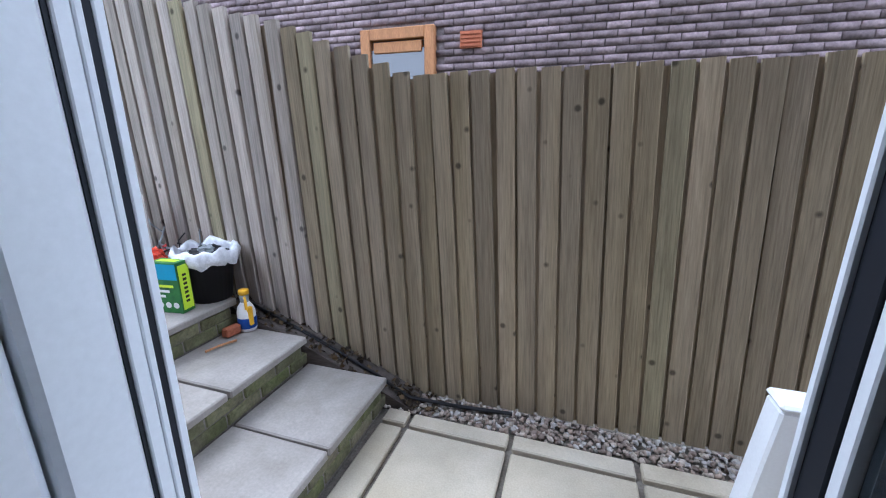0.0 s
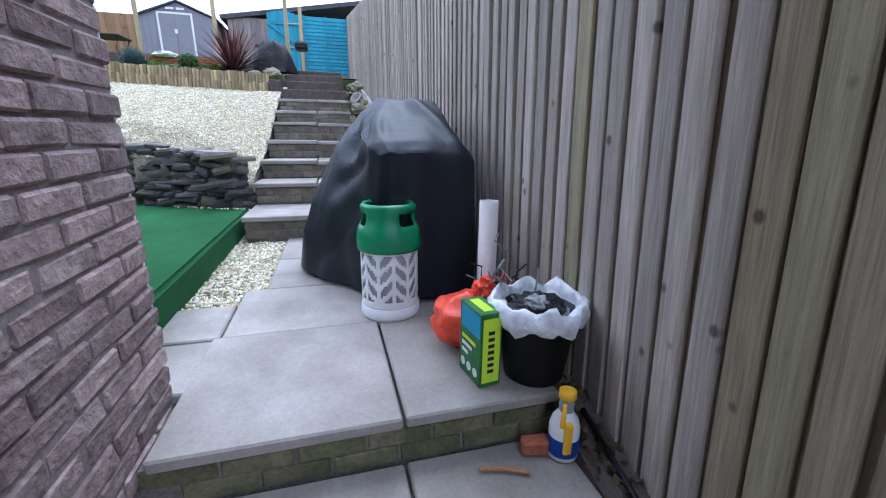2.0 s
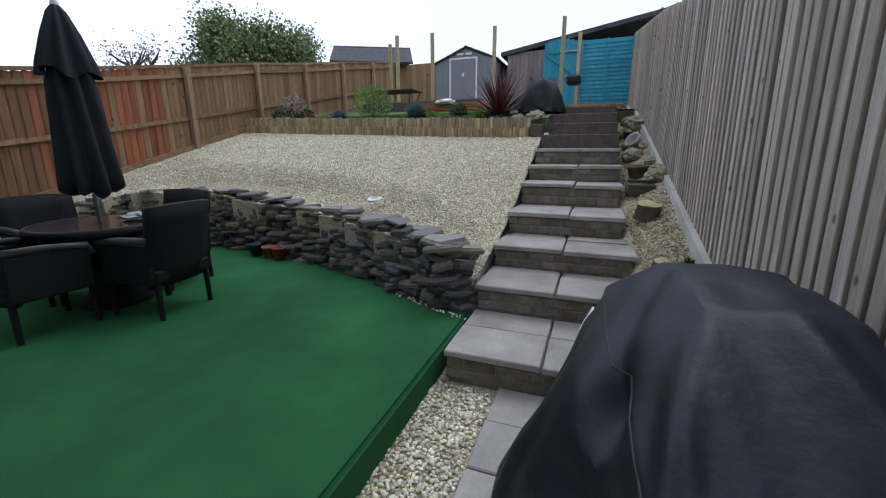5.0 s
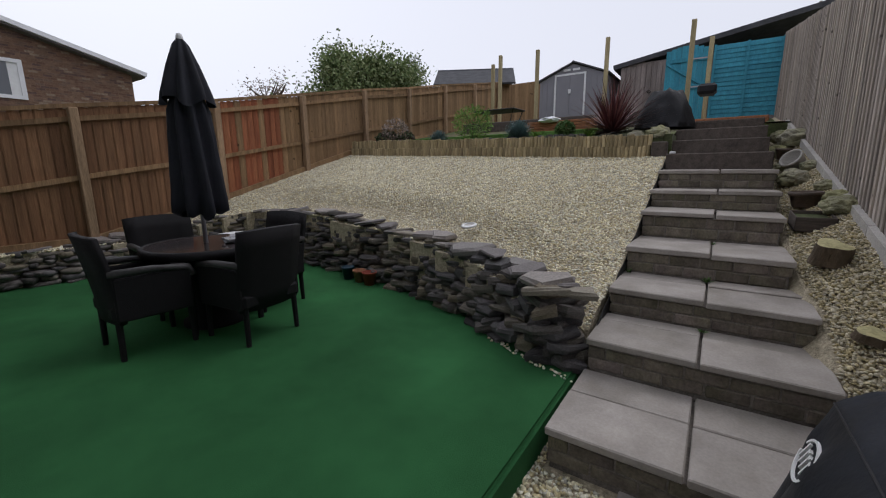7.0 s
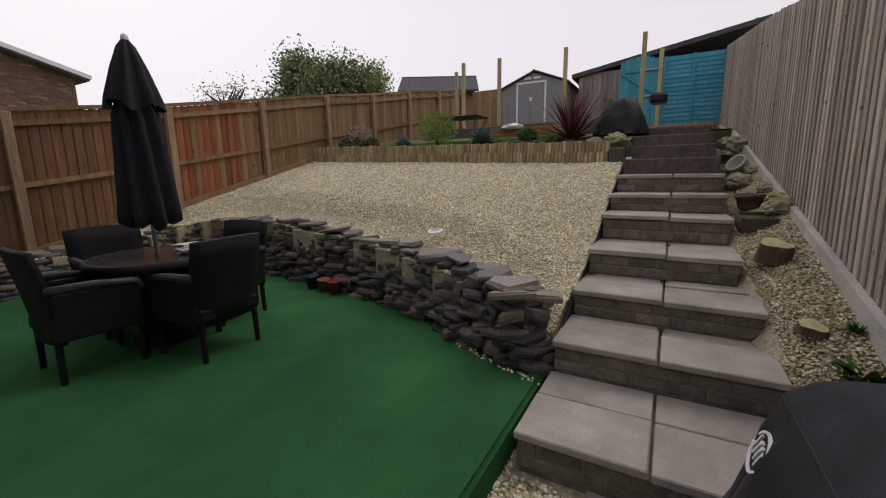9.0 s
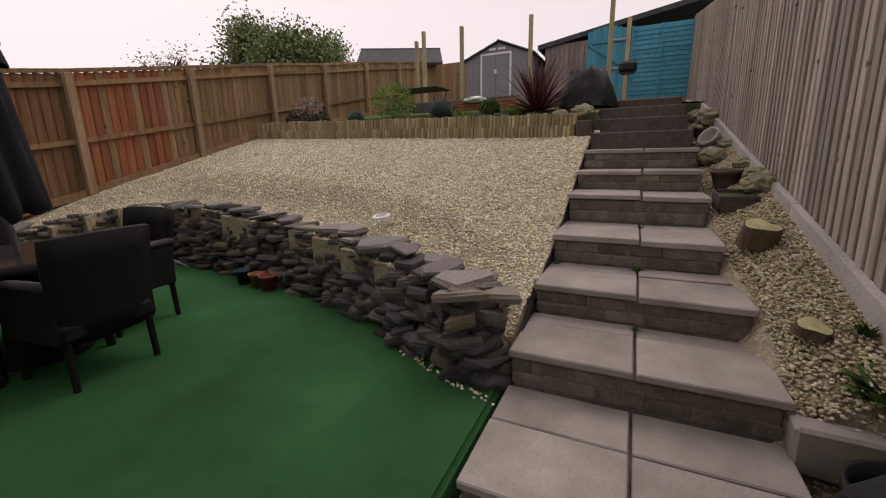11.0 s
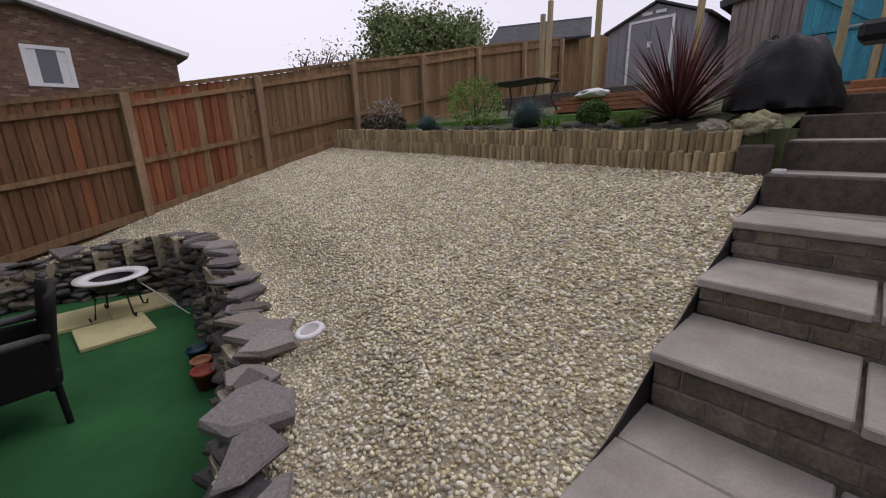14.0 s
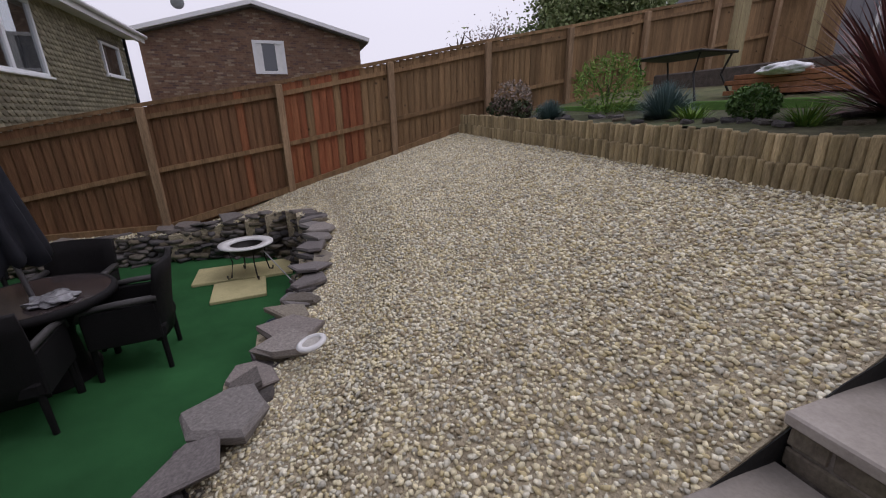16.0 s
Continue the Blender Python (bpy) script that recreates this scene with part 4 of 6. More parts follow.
# ---- dry stone wall ----
def stone_mesh(k):
    rng = random.Random(k)
    bm = bmesh.new()
    n = rng.choice((4, 5, 5, 6))
    ring = []
    for i in range(n):
        a, q = 6.283 * (i + rng.uniform(-0.32, 0.32)) / n, rng.uniform(0.75, 1.2)
        ring.append((math.cos(a) * q, math.sin(a) * q))
    lo = [bm.verts.new((x * rng.uniform(0.85, 1.0), y * rng.uniform(0.85, 1), -0.5)) for x, y in ring]
    mid = [bm.verts.new((x * 1.02, y * 1.02, rng.uniform(-0.15, 0.2))) for x, y in ring]
    hi = [bm.verts.new((x * rng.uniform(0.85, 1.0), y * rng.uniform(0.85, 1), 0.5 + rng.uniform(-0.15, 0.1))) for x, y in ring]
    for a, b in ((lo, mid), (mid, hi)):
        for i in range(n):
            bm.faces.new((a[i], a[(i + 1) % n], b[(i + 1) % n], b[i]))
    bm.faces.new(lo[::-1])
    bm.faces.new(hi)
    bmesh.ops.triangulate(bm, faces=bm.faces)
    me = bpy.data.meshes.new("stone")
    bm.to_mesh(me)
    bm.free()
    me.materials.append(M["slate"])
    return me


STONES = [stone_mesh(k) for k in range(22)]
stone_wall = thing("stone_wall", pose(0, 0, 0), "curved dry stone wall of stacked dark slate", "wall", kind="structure")
seg, total = [], 0.0
for a, b in zip(WALL_LINE, WALL_LINE[1:]):
    d = math.dist(a, b)
    seg.append((total, d, a, b))
    total += d


def along(s):
    for s0, d, a, b in seg:
        if s <= s0 + d or (s0, d, a, b) == seg[-1]:
            k = (s - s0) / d
            return a[0] + (b[0] - a[0]) * k, a[1] + (b[1] - a[1]) * k, math.atan2(b[1] - a[1], b[0] - a[0])


def crest(s):
    return lerp(s, [(0, 1.12), (0.5, 1.17), (1.0, 1.2), (1.8, 1.27), (2.8, 1.3), (3.6, 1.34), (4.6, 1.4), (5.6, 1.43), (6.4, 1.36), (7.2, 1.2), (8.4, 1.08), (total, 1.04)])


rs = random.Random(11)
rest_v, rest_f = [], []


def lay(mesh, m, s):
    """Near stones are pieces of their own; those of the far return are joined."""
    if s < 5.8:
        piece("stone", mesh, m, stone_wall)
        return
    b = len(rest_v)
    rest_v.extend((m @ v.co)[:] for v in mesh.vertices)
    rest_f.extend([b + i for i in f.vertices] for f in mesh.polygons)


z = MAT_Z
while z < 1.44:
    th = rs.uniform(0.042, 0.07)
    s = rs.uniform(0, 0.15)
    while s < total:
        L = rs.uniform(0.14, 0.36)
        x, y, a = along(min(s, total))
        if z < crest(s):
            back = 0.12 + 0.32 * (z - MAT_Z) + rs.uniform(-0.035, 0.035)
            nx, ny = math.sin(a), -math.cos(a)
            near = max(0, 1 - s / 2.6)
            lay(rs.choice(STONES), pose(x + nx * back, y + ny * back, z + th / 2 + rs.uniform(-0.015, 0.015), rs.uniform(-8, 8) * (1 + near), rs.uniform(-7, 7) * (1 + 1.3 * near), math.degrees(a) + rs.uniform(-22, 22) * (1 + near * 0.6))
                @ Matrix.Diagonal((L * 0.54, rs.uniform(0.1, 0.17), th * rs.uniform(0.75, 1.1) * (1 + 0.3 * near), 1)), s)
        s += L * 0.9
    z += th * 0.88
soup("stones", np.array(rest_v), np.array(rest_f), "slate_rest", stone_wall)["kind"] = "stuff"
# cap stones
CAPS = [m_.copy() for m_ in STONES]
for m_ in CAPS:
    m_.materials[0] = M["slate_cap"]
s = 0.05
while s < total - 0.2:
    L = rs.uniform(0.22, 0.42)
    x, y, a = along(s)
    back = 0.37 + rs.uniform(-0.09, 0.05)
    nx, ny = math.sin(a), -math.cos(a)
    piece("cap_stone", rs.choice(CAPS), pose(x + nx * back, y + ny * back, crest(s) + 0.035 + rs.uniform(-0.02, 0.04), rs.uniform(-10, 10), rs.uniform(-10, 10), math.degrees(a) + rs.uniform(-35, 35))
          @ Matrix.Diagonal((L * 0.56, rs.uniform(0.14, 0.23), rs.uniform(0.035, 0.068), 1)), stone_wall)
    s += L * 0.8
bm = bmesh.new()
prev = None
for i in range(60):
    s = total * i / 59
    x, y, a = along(s)
    nx, ny = math.sin(a), -math.cos(a)
    c = [bm.verts.new((x + nx * o, y + ny * o, zz)) for o, zz in ((0.15, MAT_Z - 0.1), (0.3, crest(s) - 0.06), (0.42, crest(s) - 0.06), (0.42, MAT_Z - 0.1))]
    if prev:
        for k in range(4):
            bm.faces.new((prev[k], prev[(k + 1) % 4], c[(k + 1) % 4], c[k]))
    else:
        bm.faces.new(c)
    prev = c
bm.faces.new(prev[::-1])
part("core", bm, "joint", stone_wall)

# ---- log roll edging ----
logs = thing("log_edging", pose(0, 0, 0), "low edging wall of upright split logs in two tiers", "edging", kind="structure")
lm = lathe([(0.0, 0), (0.027, 0), (0.03, 0.012), (0.03, 0.258), (0.024, 0.272), (0.0, 0.275)], 10)
lme = bpy.data.meshes.new("log")
lm.to_mesh(lme)
lm.free()
lme.materials.append(M["log"])
y = -6.1
while y < -0.05:
    zb = slope_z(-9.45, y) - 0.06
    zt = lerp(y, [(-6.1, 2.72), (-0.2, 2.56)])
    h = (zt - zb) / 2
    piece("log", lme, pose(-9.4, y, zb, rs.uniform(-2, 2), rs.uniform(-2, 2), rs.uniform(0, 360)) @ Matrix.Diagonal((1, 1, (h + 0.02 + rs.uniform(-0.012, 0.012)) / 0.275, 1)), logs)
    piece("log", lme, pose(-9.425, y + 0.008, zb + h - 0.02, rs.uniform(-2, 2), rs.uniform(-2, 2), rs.uniform(0, 360)) @ Matrix.Diagonal((1, 1, (h + 0.02 + rs.uniform(-0.015, 0.015)) / 0.275, 1)), logs)
    y += 0.0575
part("backing", blocks((-9.56, -9.47, -6.2, 0.1, 2.1, 2.52), (-10.6, -9.5, 0.1, 0.219, 1.9, 2.56), (-12.4, -10.6, 0.1, 0.219, 1.9, 2.8), (-12.3, -12.1, 0.22, 2.0, 2.0, 2.84)), "soil", logs)
part("sleeper_end", blocks((-9.55, -9.33, -0.02, 0.18, 2.15, 2.45), bevel=0.015), "sleeper", logs)


# ---- gravel ----
def scatter(pitch, x0, x1, y0, y1, height, seed, keep=None):
    """Stones on a shaken grid, so that they cover the bed evenly."""
    rng = np.random.default_rng(seed)
    g = np.stack(np.meshgrid(np.arange(x0, x1, pitch), np.arange(y0, y1, pitch)), -1).reshape(-1, 2)
    g = g + rng.uniform(-0.55, 0.55, g.shape) * pitch
    return np.array([(x, y, height(x, y) + rng.uniform(-0.002, 0.008)) for x, y in g if keep is None or keep(x, y)])


def ground_h(x, y):
    return gravel_h(x, y) if x < -5 else max(gravel_h(x, y), 1.12)


gs = scatter(0.0196, -9.38, -5.4, -6.2, 0.185, ground_h, 1, behind_wall)
tagged(pebbles("gravel_near", gs, 0.0128, "pebble"), "loose cream and tan gravel on the slope", "gravel", kind="stuff")
far = scatter(0.03, -5.42, -2.4, -6.25, -5.8, ground_h, 3, behind_wall)
tagged(pebbles("gravel_far", far, 0.019, "pebble"), "loose cream gravel along the fence", "gravel", kind="stuff")
st = scatter(0.02, -5.4, -3.1, 0.13, 0.57, lambda x, y: LAND_Z - 0.025, 4, lambda x, y: (y < 0.55 or x < -4.7) and (x < -3.3 or y < 0.43) and not (x < -4.6 and y > 0.19))
tagged(pebbles("gravel_strip", st, 0.014, "pebble"), "cream gravel strip between turf and path", "gravel", kind="stuff")
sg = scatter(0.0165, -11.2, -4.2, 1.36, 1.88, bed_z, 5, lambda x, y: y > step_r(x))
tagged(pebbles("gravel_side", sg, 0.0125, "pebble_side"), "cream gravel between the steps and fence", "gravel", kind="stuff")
pg = scatter(0.024, -1.0, 2.4, 1.76, 1.94, lambda x, y: -0.015, 6)
tagged(pebbles("gravel_fence_foot", pg, 0.017, "pebble_brown"), "brown pebbles along the foot of the fence", "gravel", kind="stuff")

# ---- barbecue under its cover ----
bbq = thing("covered_barbecue", pose(0, 0, LAND_Z), "barbecue under a creased black vinyl cover on the landing", "barbecue")
SECT = [  # x, front foot y, belly y, shoulder y, shoulder z, ridge y, ridge z
    (-2.86, 1.25, 1.21, 1.22, 0.82, 1.33, 0.83),
    (-2.93, 1.19, 1.14, 1.18, 0.86, 1.31, 0.89),
    (-3.20, 1.00, 1.00, 1.16, 0.92, 1.32, 1.03),
    (-3.42, 0.81, 0.89, 1.13, 0.96, 1.32, 1.14),
    (-3.65, 0.73, 0.86, 1.13, 0.97, 1.30, 1.15),
    (-3.90, 0.75, 0.94, 1.12, 0.97, 1.30, 1.12),
    (-4.15, 0.84, 1.03, 1.13, 0.93, 1.27, 1.00),
    (-4.30, 0.93, 1.07, 1.17, 0.85, 1.28, 0.92),
]
bm = bmesh.new()
rings = []
for i, (x, y0, yb, ys_, zs_, yr, zr) in enumerate(SECT):
    prof = [(y0, 0.03), ((y0 + yb) / 2 - 0.015, 0.3), (yb, 0.5), (yb + (ys_ - yb) * 0.6, zs_ - 0.12), (ys_, zs_), ((ys_ + yr) / 2, (zs_ + zr) / 2 + 0.015), (yr, zr), (1.5, zr + 0.005), (1.65, zr - 0.01), (1.73, zs_ - 0.03), (1.74, 0.5), (1.76, 0.03)]
    rings.append([bm.verts.new((x, y, z)) for y, z in prof])
for a, b in zip(rings, rings[1:]):
    for k in range(len(a) - 1):
        bm.faces.new((a[k], b[k], b[k + 1], a[k + 1]))
bm.faces.new(rings[0])
bm.faces.new(rings[-1][::-1])
bmesh.ops.recalc_face_normals(bm, faces=bm.faces)
bmesh.ops.triangulate(bm, faces=[f for f in bm.faces if len(f.verts) > 4])
bmesh.ops.subdivide_edges(bm, edges=bm.edges, cuts=7, use_grid_fill=True)


def fold(p, a, b, width, depth):
    """How far a crease along the line from a to b pushes the cloth in at p."""
    a, b = Vector(a), Vector(b)
    k = min(1, max(0, (p - a).dot(b - a) / (b - a).length_squared))
    d = (p - a - (b - a) * k).length / (1.25 * width)
    return 1.8 * depth * math.exp(-d * d) * math.sin(3.1416 * (0.12 + 0.76 * k))


CREASES = [  # long hanging folds and ridges of the cover; a minus sign is a ridge
    ((-2.92, 1.2, 0.84), (-3.35, 1.3, 1.08), 0.03, -0.022), ((-2.92, 1.66, 0.84), (-3.4, 1.5, 1.12), 0.035, -0.024),
    ((-3.05, 1.4, 0.9), (-3.6, 1.45, 1.14), 0.05, 0.02), ((-3.15, 1.02, 0.8), (-3.4, 1.12, 0.96), 0.05, 0.06),
    ((-3.3, 0.98, 0.62), (-3.02, 1.14, 0.8), 0.04, 0.035), ((-3.3, 0.9, 0.75), (-3.35, 0.82, 0.2), 0.035, 0.028),
    ((-3.55, 0.95, 0.82), (-3.5, 0.74, 0.1), 0.04, -0.026), ((-3.7, 1.0, 0.85), (-3.8, 0.78, 0.1), 0.045, 0.032),
    ((-2.86, 1.3, 0.8), (-2.87, 1.22, 0.05), 0.04, 0.02), ((-2.86, 1.5, 0.78), (-2.87, 1.62, 0.1), 0.05, 0.025),
    ((-3.0, 1.1, 0.55), (-3.4, 0.8, 0.1), 0.05, 0.03), ((-4.05, 1.05, 0.85), (-4.2, 0.9, 0.1), 0.05, 0.03),
    ((-3.45, 1.12, 0.95), (-3.75, 1.3, 1.12), 0.04, 0.018), ((-3.2, 1.55, 1.0), (-3.8, 1.65, 1.1), 0.04, 0.016)]
bm.normal_update()
moved = []
for v in bm.verts:
    q = v.co
    low = max(0, 0.75 - q.z)
    push = sum(fold(q, *c) for c in CREASES) + 0.012 * noise.noise((q.x * 3.1, q.y * 3.1, q.z * 1.5)) + 0.008 * abs(noise.noise((q.x * 9, q.y * 9, q.z * 4)))
    push += 0.014 * low * math.sin(q.x * 17 + q.y * 11 + q.z * 3)
    moved.append(q - v.normal * push)
for v, q in zip(bm.verts, moved):
    v.co = q
bmesh.ops.smooth_vert(bm, verts=bm.verts, factor=0.5, use_axis_x=True, use_axis_y=True, use_axis_z=True)
bm.normal_update()
for e in bm.edges:
    e.smooth = e.is_boundary or e.calc_face_angle(0) < 0.5
skin = BVHTree.FromBMesh(bm)
part("cover", bm, "cover", bbq, smooth=True)
seam = []
for (xa, *a), (xb, *b) in zip(SECT[1:], SECT[2:]):
    for k in range(4):
        y, z = a[2] + (b[2] - a[2]) * k / 4, a[3] + (b[3] - a[3]) * k / 4
        hit = skin.find_nearest(Vector((xa + (xb - xa) * k / 4, y - 0.02, z)))
        seam.append(hit[0] + hit[1] * 0.001)
part("seam", tube(seam, 0.003, 6), "bucket", bbq)
badge = bmesh.new()
for k in range(40):  # an open oval ring
    if k in (0, 1, 19, 20, 21, 39):
        continue
    a0, a1 = 6.28319 * k / 40, 6.28319 * (k + 1) / 40
    ring = [(0.1 * math.cos(a) * w, 0.06 * math.sin(a) * w) for a, w in ((a0, 0.88), (a0, 1), (a1, 1), (a1, 0.88))]
    lo, hi = [[badge.verts.new((u, v, h)) for u, v in ring] for h in (-0.006, 0.002)]
    badge.faces.new(hi)
    for i in range(4):
        badge.faces.new((lo[i], lo[(i + 1) % 4], hi[(i + 1) % 4], hi[i]))
for k in range(4):
    block(badge, -0.068 + 0.036 * k, -0.058 + 0.036 * k, -0.026, 0.026, -0.006, 0.002)
    if k:
        block(badge, -0.068 + 0.036 * k, -0.046 + 0.036 * k, 0.018, 0.026, -0.006, 0.0025)
hit = skin.find_nearest(Vector((-3.98, 1.03, 0.85)))
emblem = part("emblem", badge, "gas_white", bbq, "white oval emblem")
emblem.matrix_basis = Matrix.Translation(hit[0] + hit[1] * 0.006) @ pose(0, 0, 0, 66, 0, -8) @ Matrix.Scale(0.82, 4)

# ---- things on the landing ----
gas = thing("gas_bottle", pose(-2.81, 1.25, LAND_Z), "gas bottle with green shroud and white slotted jacket", "gas bottle")
part("cylinder", lathe([(0, 0.03), (0.14, 0.03), (0.14, 0.36), (0, 0.38)]), "gas_grey", gas, smooth=True)
part("base_ring", lathe([(0.12, 0), (0.15, 0), (0.156, 0.02), (0.154, 0.06), (0.147, 0.065), (0.12, 0.06)], 32), "gas_white", gas, smooth=True)
bm = bmesh.new()
N = 96
zs = [0.062 + 0.31 * k / 24 for k in range(25)]
grid = [[bm.verts.new((0.148 * math.cos(6.28319 * i / N), 0.148 * math.sin(6.28319 * i / N), z)) for i in range(N)] for z in zs]
for k in range(24):
    for i in range(N):
        u, zc = (i + 0.5) % 16 / 16, (zs[k] + zs[k + 1]) / 2
        a = abs(u - 0.5)
        v_ = ((zc - 0.09) - a * 0.16) % 0.078 / 0.078
        if 0.07 < a < 0.45 and 0.25 < v_ < 0.78 and 0.095 < zc < 0.35:
            continue
        bm.faces.new((grid[k][i], grid[k][(i + 1) % N], grid[k + 1][(i + 1) % N], grid[k + 1][i]))
jk = part("jacket", bm, "gas_white", gas, "white slotted plastic jacket", smooth=True)
jk.modifiers.new("thick", "SOLIDIFY").thickness = 0.006
bm = bmesh.new()
prof = [(0.152, 0.36), (0.155, 0.375), (0.154, 0.42), (0.15, 0.455), (0.137, 0.485), (0.127, 0.51), (0.126, 0.55), (0.132, 0.575), (0.126, 0.585), (0.114, 0.575)]
rings = [[bm.verts.new((r * math.cos(6.28319 * i / 48), r * math.sin(6.28319 * i / 48), z)) for i in range(48)] for r, z in prof]
for k in range(len(prof) - 1):
    for i in range(48):
        if 4 <= k <= 5 and (i % 16) in (2, 3, 4, 5, 6, 7):
            continue
        bm.faces.new((rings[k][i], rings[k][(i + 1) % 48], rings[k + 1][(i + 1) % 48], rings[k + 1][i]))
sh = part("shroud", bm, "gas_green", gas, "green plastic handle shroud", smooth=True)
sh.modifiers.new("thick", "SOLIDIFY").thickness = -0.009
part("dome", lathe([(0.14, 0.36), (0.12, 0.43), (0.06, 0.465), (0, 0.47)]), "gas_green", gas, smooth=True)
part("valve", lathe([(0.03, 0.46), (0.03, 0.5), (0.018, 0.51), (0.018, 0.535), (0, 0.54)], 12), "brass", gas, smooth=True)
part("valve_cap", blocks((-0.01, 0.06, -0.035, 0.035, 0.5, 0.555), bevel=0.014), "vent", gas, "orange plastic valve cap")

pipe = thing("plastic_pipe", pose(-2.57, 1.70, LAND_Z), "upright length of pale plastic pipe against the fence", "pipe")
part("pipe", lathe([(0.046, 0), (0.046, 0.62), (0.04, 0.62), (0.04, 0.02), (0.046, 0)], 24), "tube", pipe, smooth=True)


def crumpled(r, sz, seed, squash=0.8, amp=0.25):
    bm = bmesh.new()
    bmesh.ops.create_icosphere(bm, subdivisions=4, radius=r)
    for v in bm.verts:
        d = v.co.normalized()
        v.co += d * r * amp * (noise.noise(d * 2.2 + Vector((seed, 0, 0))) + 0.5 * abs(noise.noise(d * 5 + Vector((0, seed, 0)))))
        v.co.z = max(v.co.z * squash, -sz * 0.5)
        v.co.z += sz * 0.5
    return bm


bag = thing("orange_bag", pose(-2.36, 1.52, LAND_Z), "knotted bright orange plastic bag on the slabs", "bag")
part("bag", crumpled(0.14, 0.25, 3, 0.85, 0.3), "orange", bag, smooth=True)
part("knot", crumpled(0.045, 0.06, 5, 1, 0.6), "orange", bag).location = (0.02, 0.08, 0.24)

carton = thing("green_carton", pose(-2.11, 1.5, LAND_Z, 0, 0, 8), "green printed lawn feed carton standing on the slabs", "box")
part("carton", blocks((-0.085, 0.085, -0.045, 0.045, 0, 0.3), bevel=0.003), "box_green", carton)
part("side_panel", blocks((0.0855, 0.0875, -0.036, 0.036, 0.02, 0.28)), "lime", carton, "lime side panel with dark print")
for k in range(7):
    part("print_bar", blocks((0.0876, 0.0885, -0.014, 0.012, 0.06 + 0.026 * k, 0.074 + 0.026 * k)), "bucket", carton)
part("top_panel", blocks((-0.07, 0.08, -0.046, -0.0455, 0.2, 0.29)), "blue_print", carton)
for k in range(3):
    part("print_bar", blocks((-0.06, 0.05 - 0.03 * k, -0.0475, -0.0462, 0.155 - 0.03 * k, 0.17 - 0.03 * k)), "lime" if k == 0 else "gas_white", carton)
for k in range(3):
    part("print_disc", lathe([(0, 0.0), (0.018, 0.0), (0.018, 0.001)], 12), "gas_white", carton).matrix_basis = pose(-0.05 + 0.05 * k, -0.0465, 0.05, 90, 0, 0)
part("top_print", blocks((-0.06, 0.06, -0.02, 0.02, 0.3002, 0.3012)), "lime", carton)

bucket = thing("black_bucket", pose(-2.08, 1.72, LAND_Z), "black bucket lined with a crumpled white carrier bag", "bucket")
part("bucket", lathe([(0, 0.0), (0.115, 0.0), (0.15, 0.26), (0.158, 0.262), (0.158, 0.28), (0.146, 0.28), (0.11, 0.02), (0, 0.02)], 28), "bucket", bucket, smooth=True)
bm = bmesh.new()
rows = []
for k, (r, z) in enumerate(((0.1, 0.1), (0.13, 0.2), (0.145, 0.27), (0.16, 0.31), (0.165, 0.335), (0.18, 0.32), (0.188, 0.28), (0.18, 0.25), (0.168, 0.235))):
    rows.append([bm.verts.new(((r + 0.022 * noise.noise((i * 0.6, k * 0.7, 1))) * math.cos(6.28319 * i / 48), (r + 0.022 * noise.noise((i * 0.6, k * 0.7, 1))) * math.sin(6.28319 * i / 48), z + 0.045 * noise.noise((i * 0.33, k * 0.4, 7)))) for i in range(48)])
for a, b in zip(rows, rows[1:]):
    for i in range(48):
        bm.faces.new((a[i], a[(i + 1) % 48], b[(i + 1) % 48], b[i]))
part("carrier_bag", bm, "poly", bucket, "crumpled white carrier bag", smooth=True)
part("rubbish", crumpled(0.1, 0.1, 9, 0.5, 0.5), "bucket", bucket).location = (0, 0, 0.22)
part("scrap", crumpled(0.035, 0.04, 12, 0.7, 0.6), "gas_grey", bucket).location = (0.04, -0.03, 0.3)

wires = thing("tangled_wire", pose(-2.33, 1.64, LAND_Z), "tangle of red cord and wire leaning on the fence", "wire")
rw = random.Random(4)
for k in range(15):
    p = Vector((rw.uniform(-0.05, 0.05), rw.uniform(-0.04, 0.06), 0.02))
    pts = [p]
    for q in range(8):
        p = p + Vector((rw.uniform(-0.06, 0.07), rw.uniform(-0.05, 0.05), rw.uniform(0.01, 0.07)))
        p.y = min(p.y, 0.14)
        pts.append(p)
    part("strand", tube(pts, 0.004 if k % 3 else 0.0055, 6), ("bucket", "gas_grey", "bucket", "red_net", "gas_grey")[k % 5], wires)

bottle = thing("spray_bottle", pose(-1.83, 1.72, 0.36), "white and blue spray bottle with yellow trigger", "bottle")
part("bottle", lathe([(0, 0), (0.048, 0.0), (0.053, 0.01), (0.053, 0.12), (0.045, 0.15), (0.025, 0.18), (0.022, 0.2), (0, 0.2)]), "gas_white", bottle, smooth=True)
part("label", lathe([(0.0535, 0.02), (0.0545, 0.022), (0.0545, 0.085), (0.0535, 0.087)]), "blue_label", bottle, smooth=True)
part("print_bar", blocks((0.03, 0.058, -0.03, 0.0, 0.04, 0.16), bevel=0.006), "yellow", bottle)
part("neck", lathe([(0.024, 0.17), (0.026, 0.2), (0.026, 0.225), (0.02, 0.23), (0, 0.23)], 16), "gas_grey", bottle, smooth=True)
part("cap", lathe([(0.022, 0.228), (0.03, 0.232), (0.03, 0.258), (0.022, 0.262), (0, 0.263)], 16), "yellow", bottle, smooth=True)
part("trigger", tube([(0.02, -0.02, 0.22), (0.04, -0.035, 0.2), (0.045, -0.04, 0.15)], 0.008, 6), "yellow", bottle)
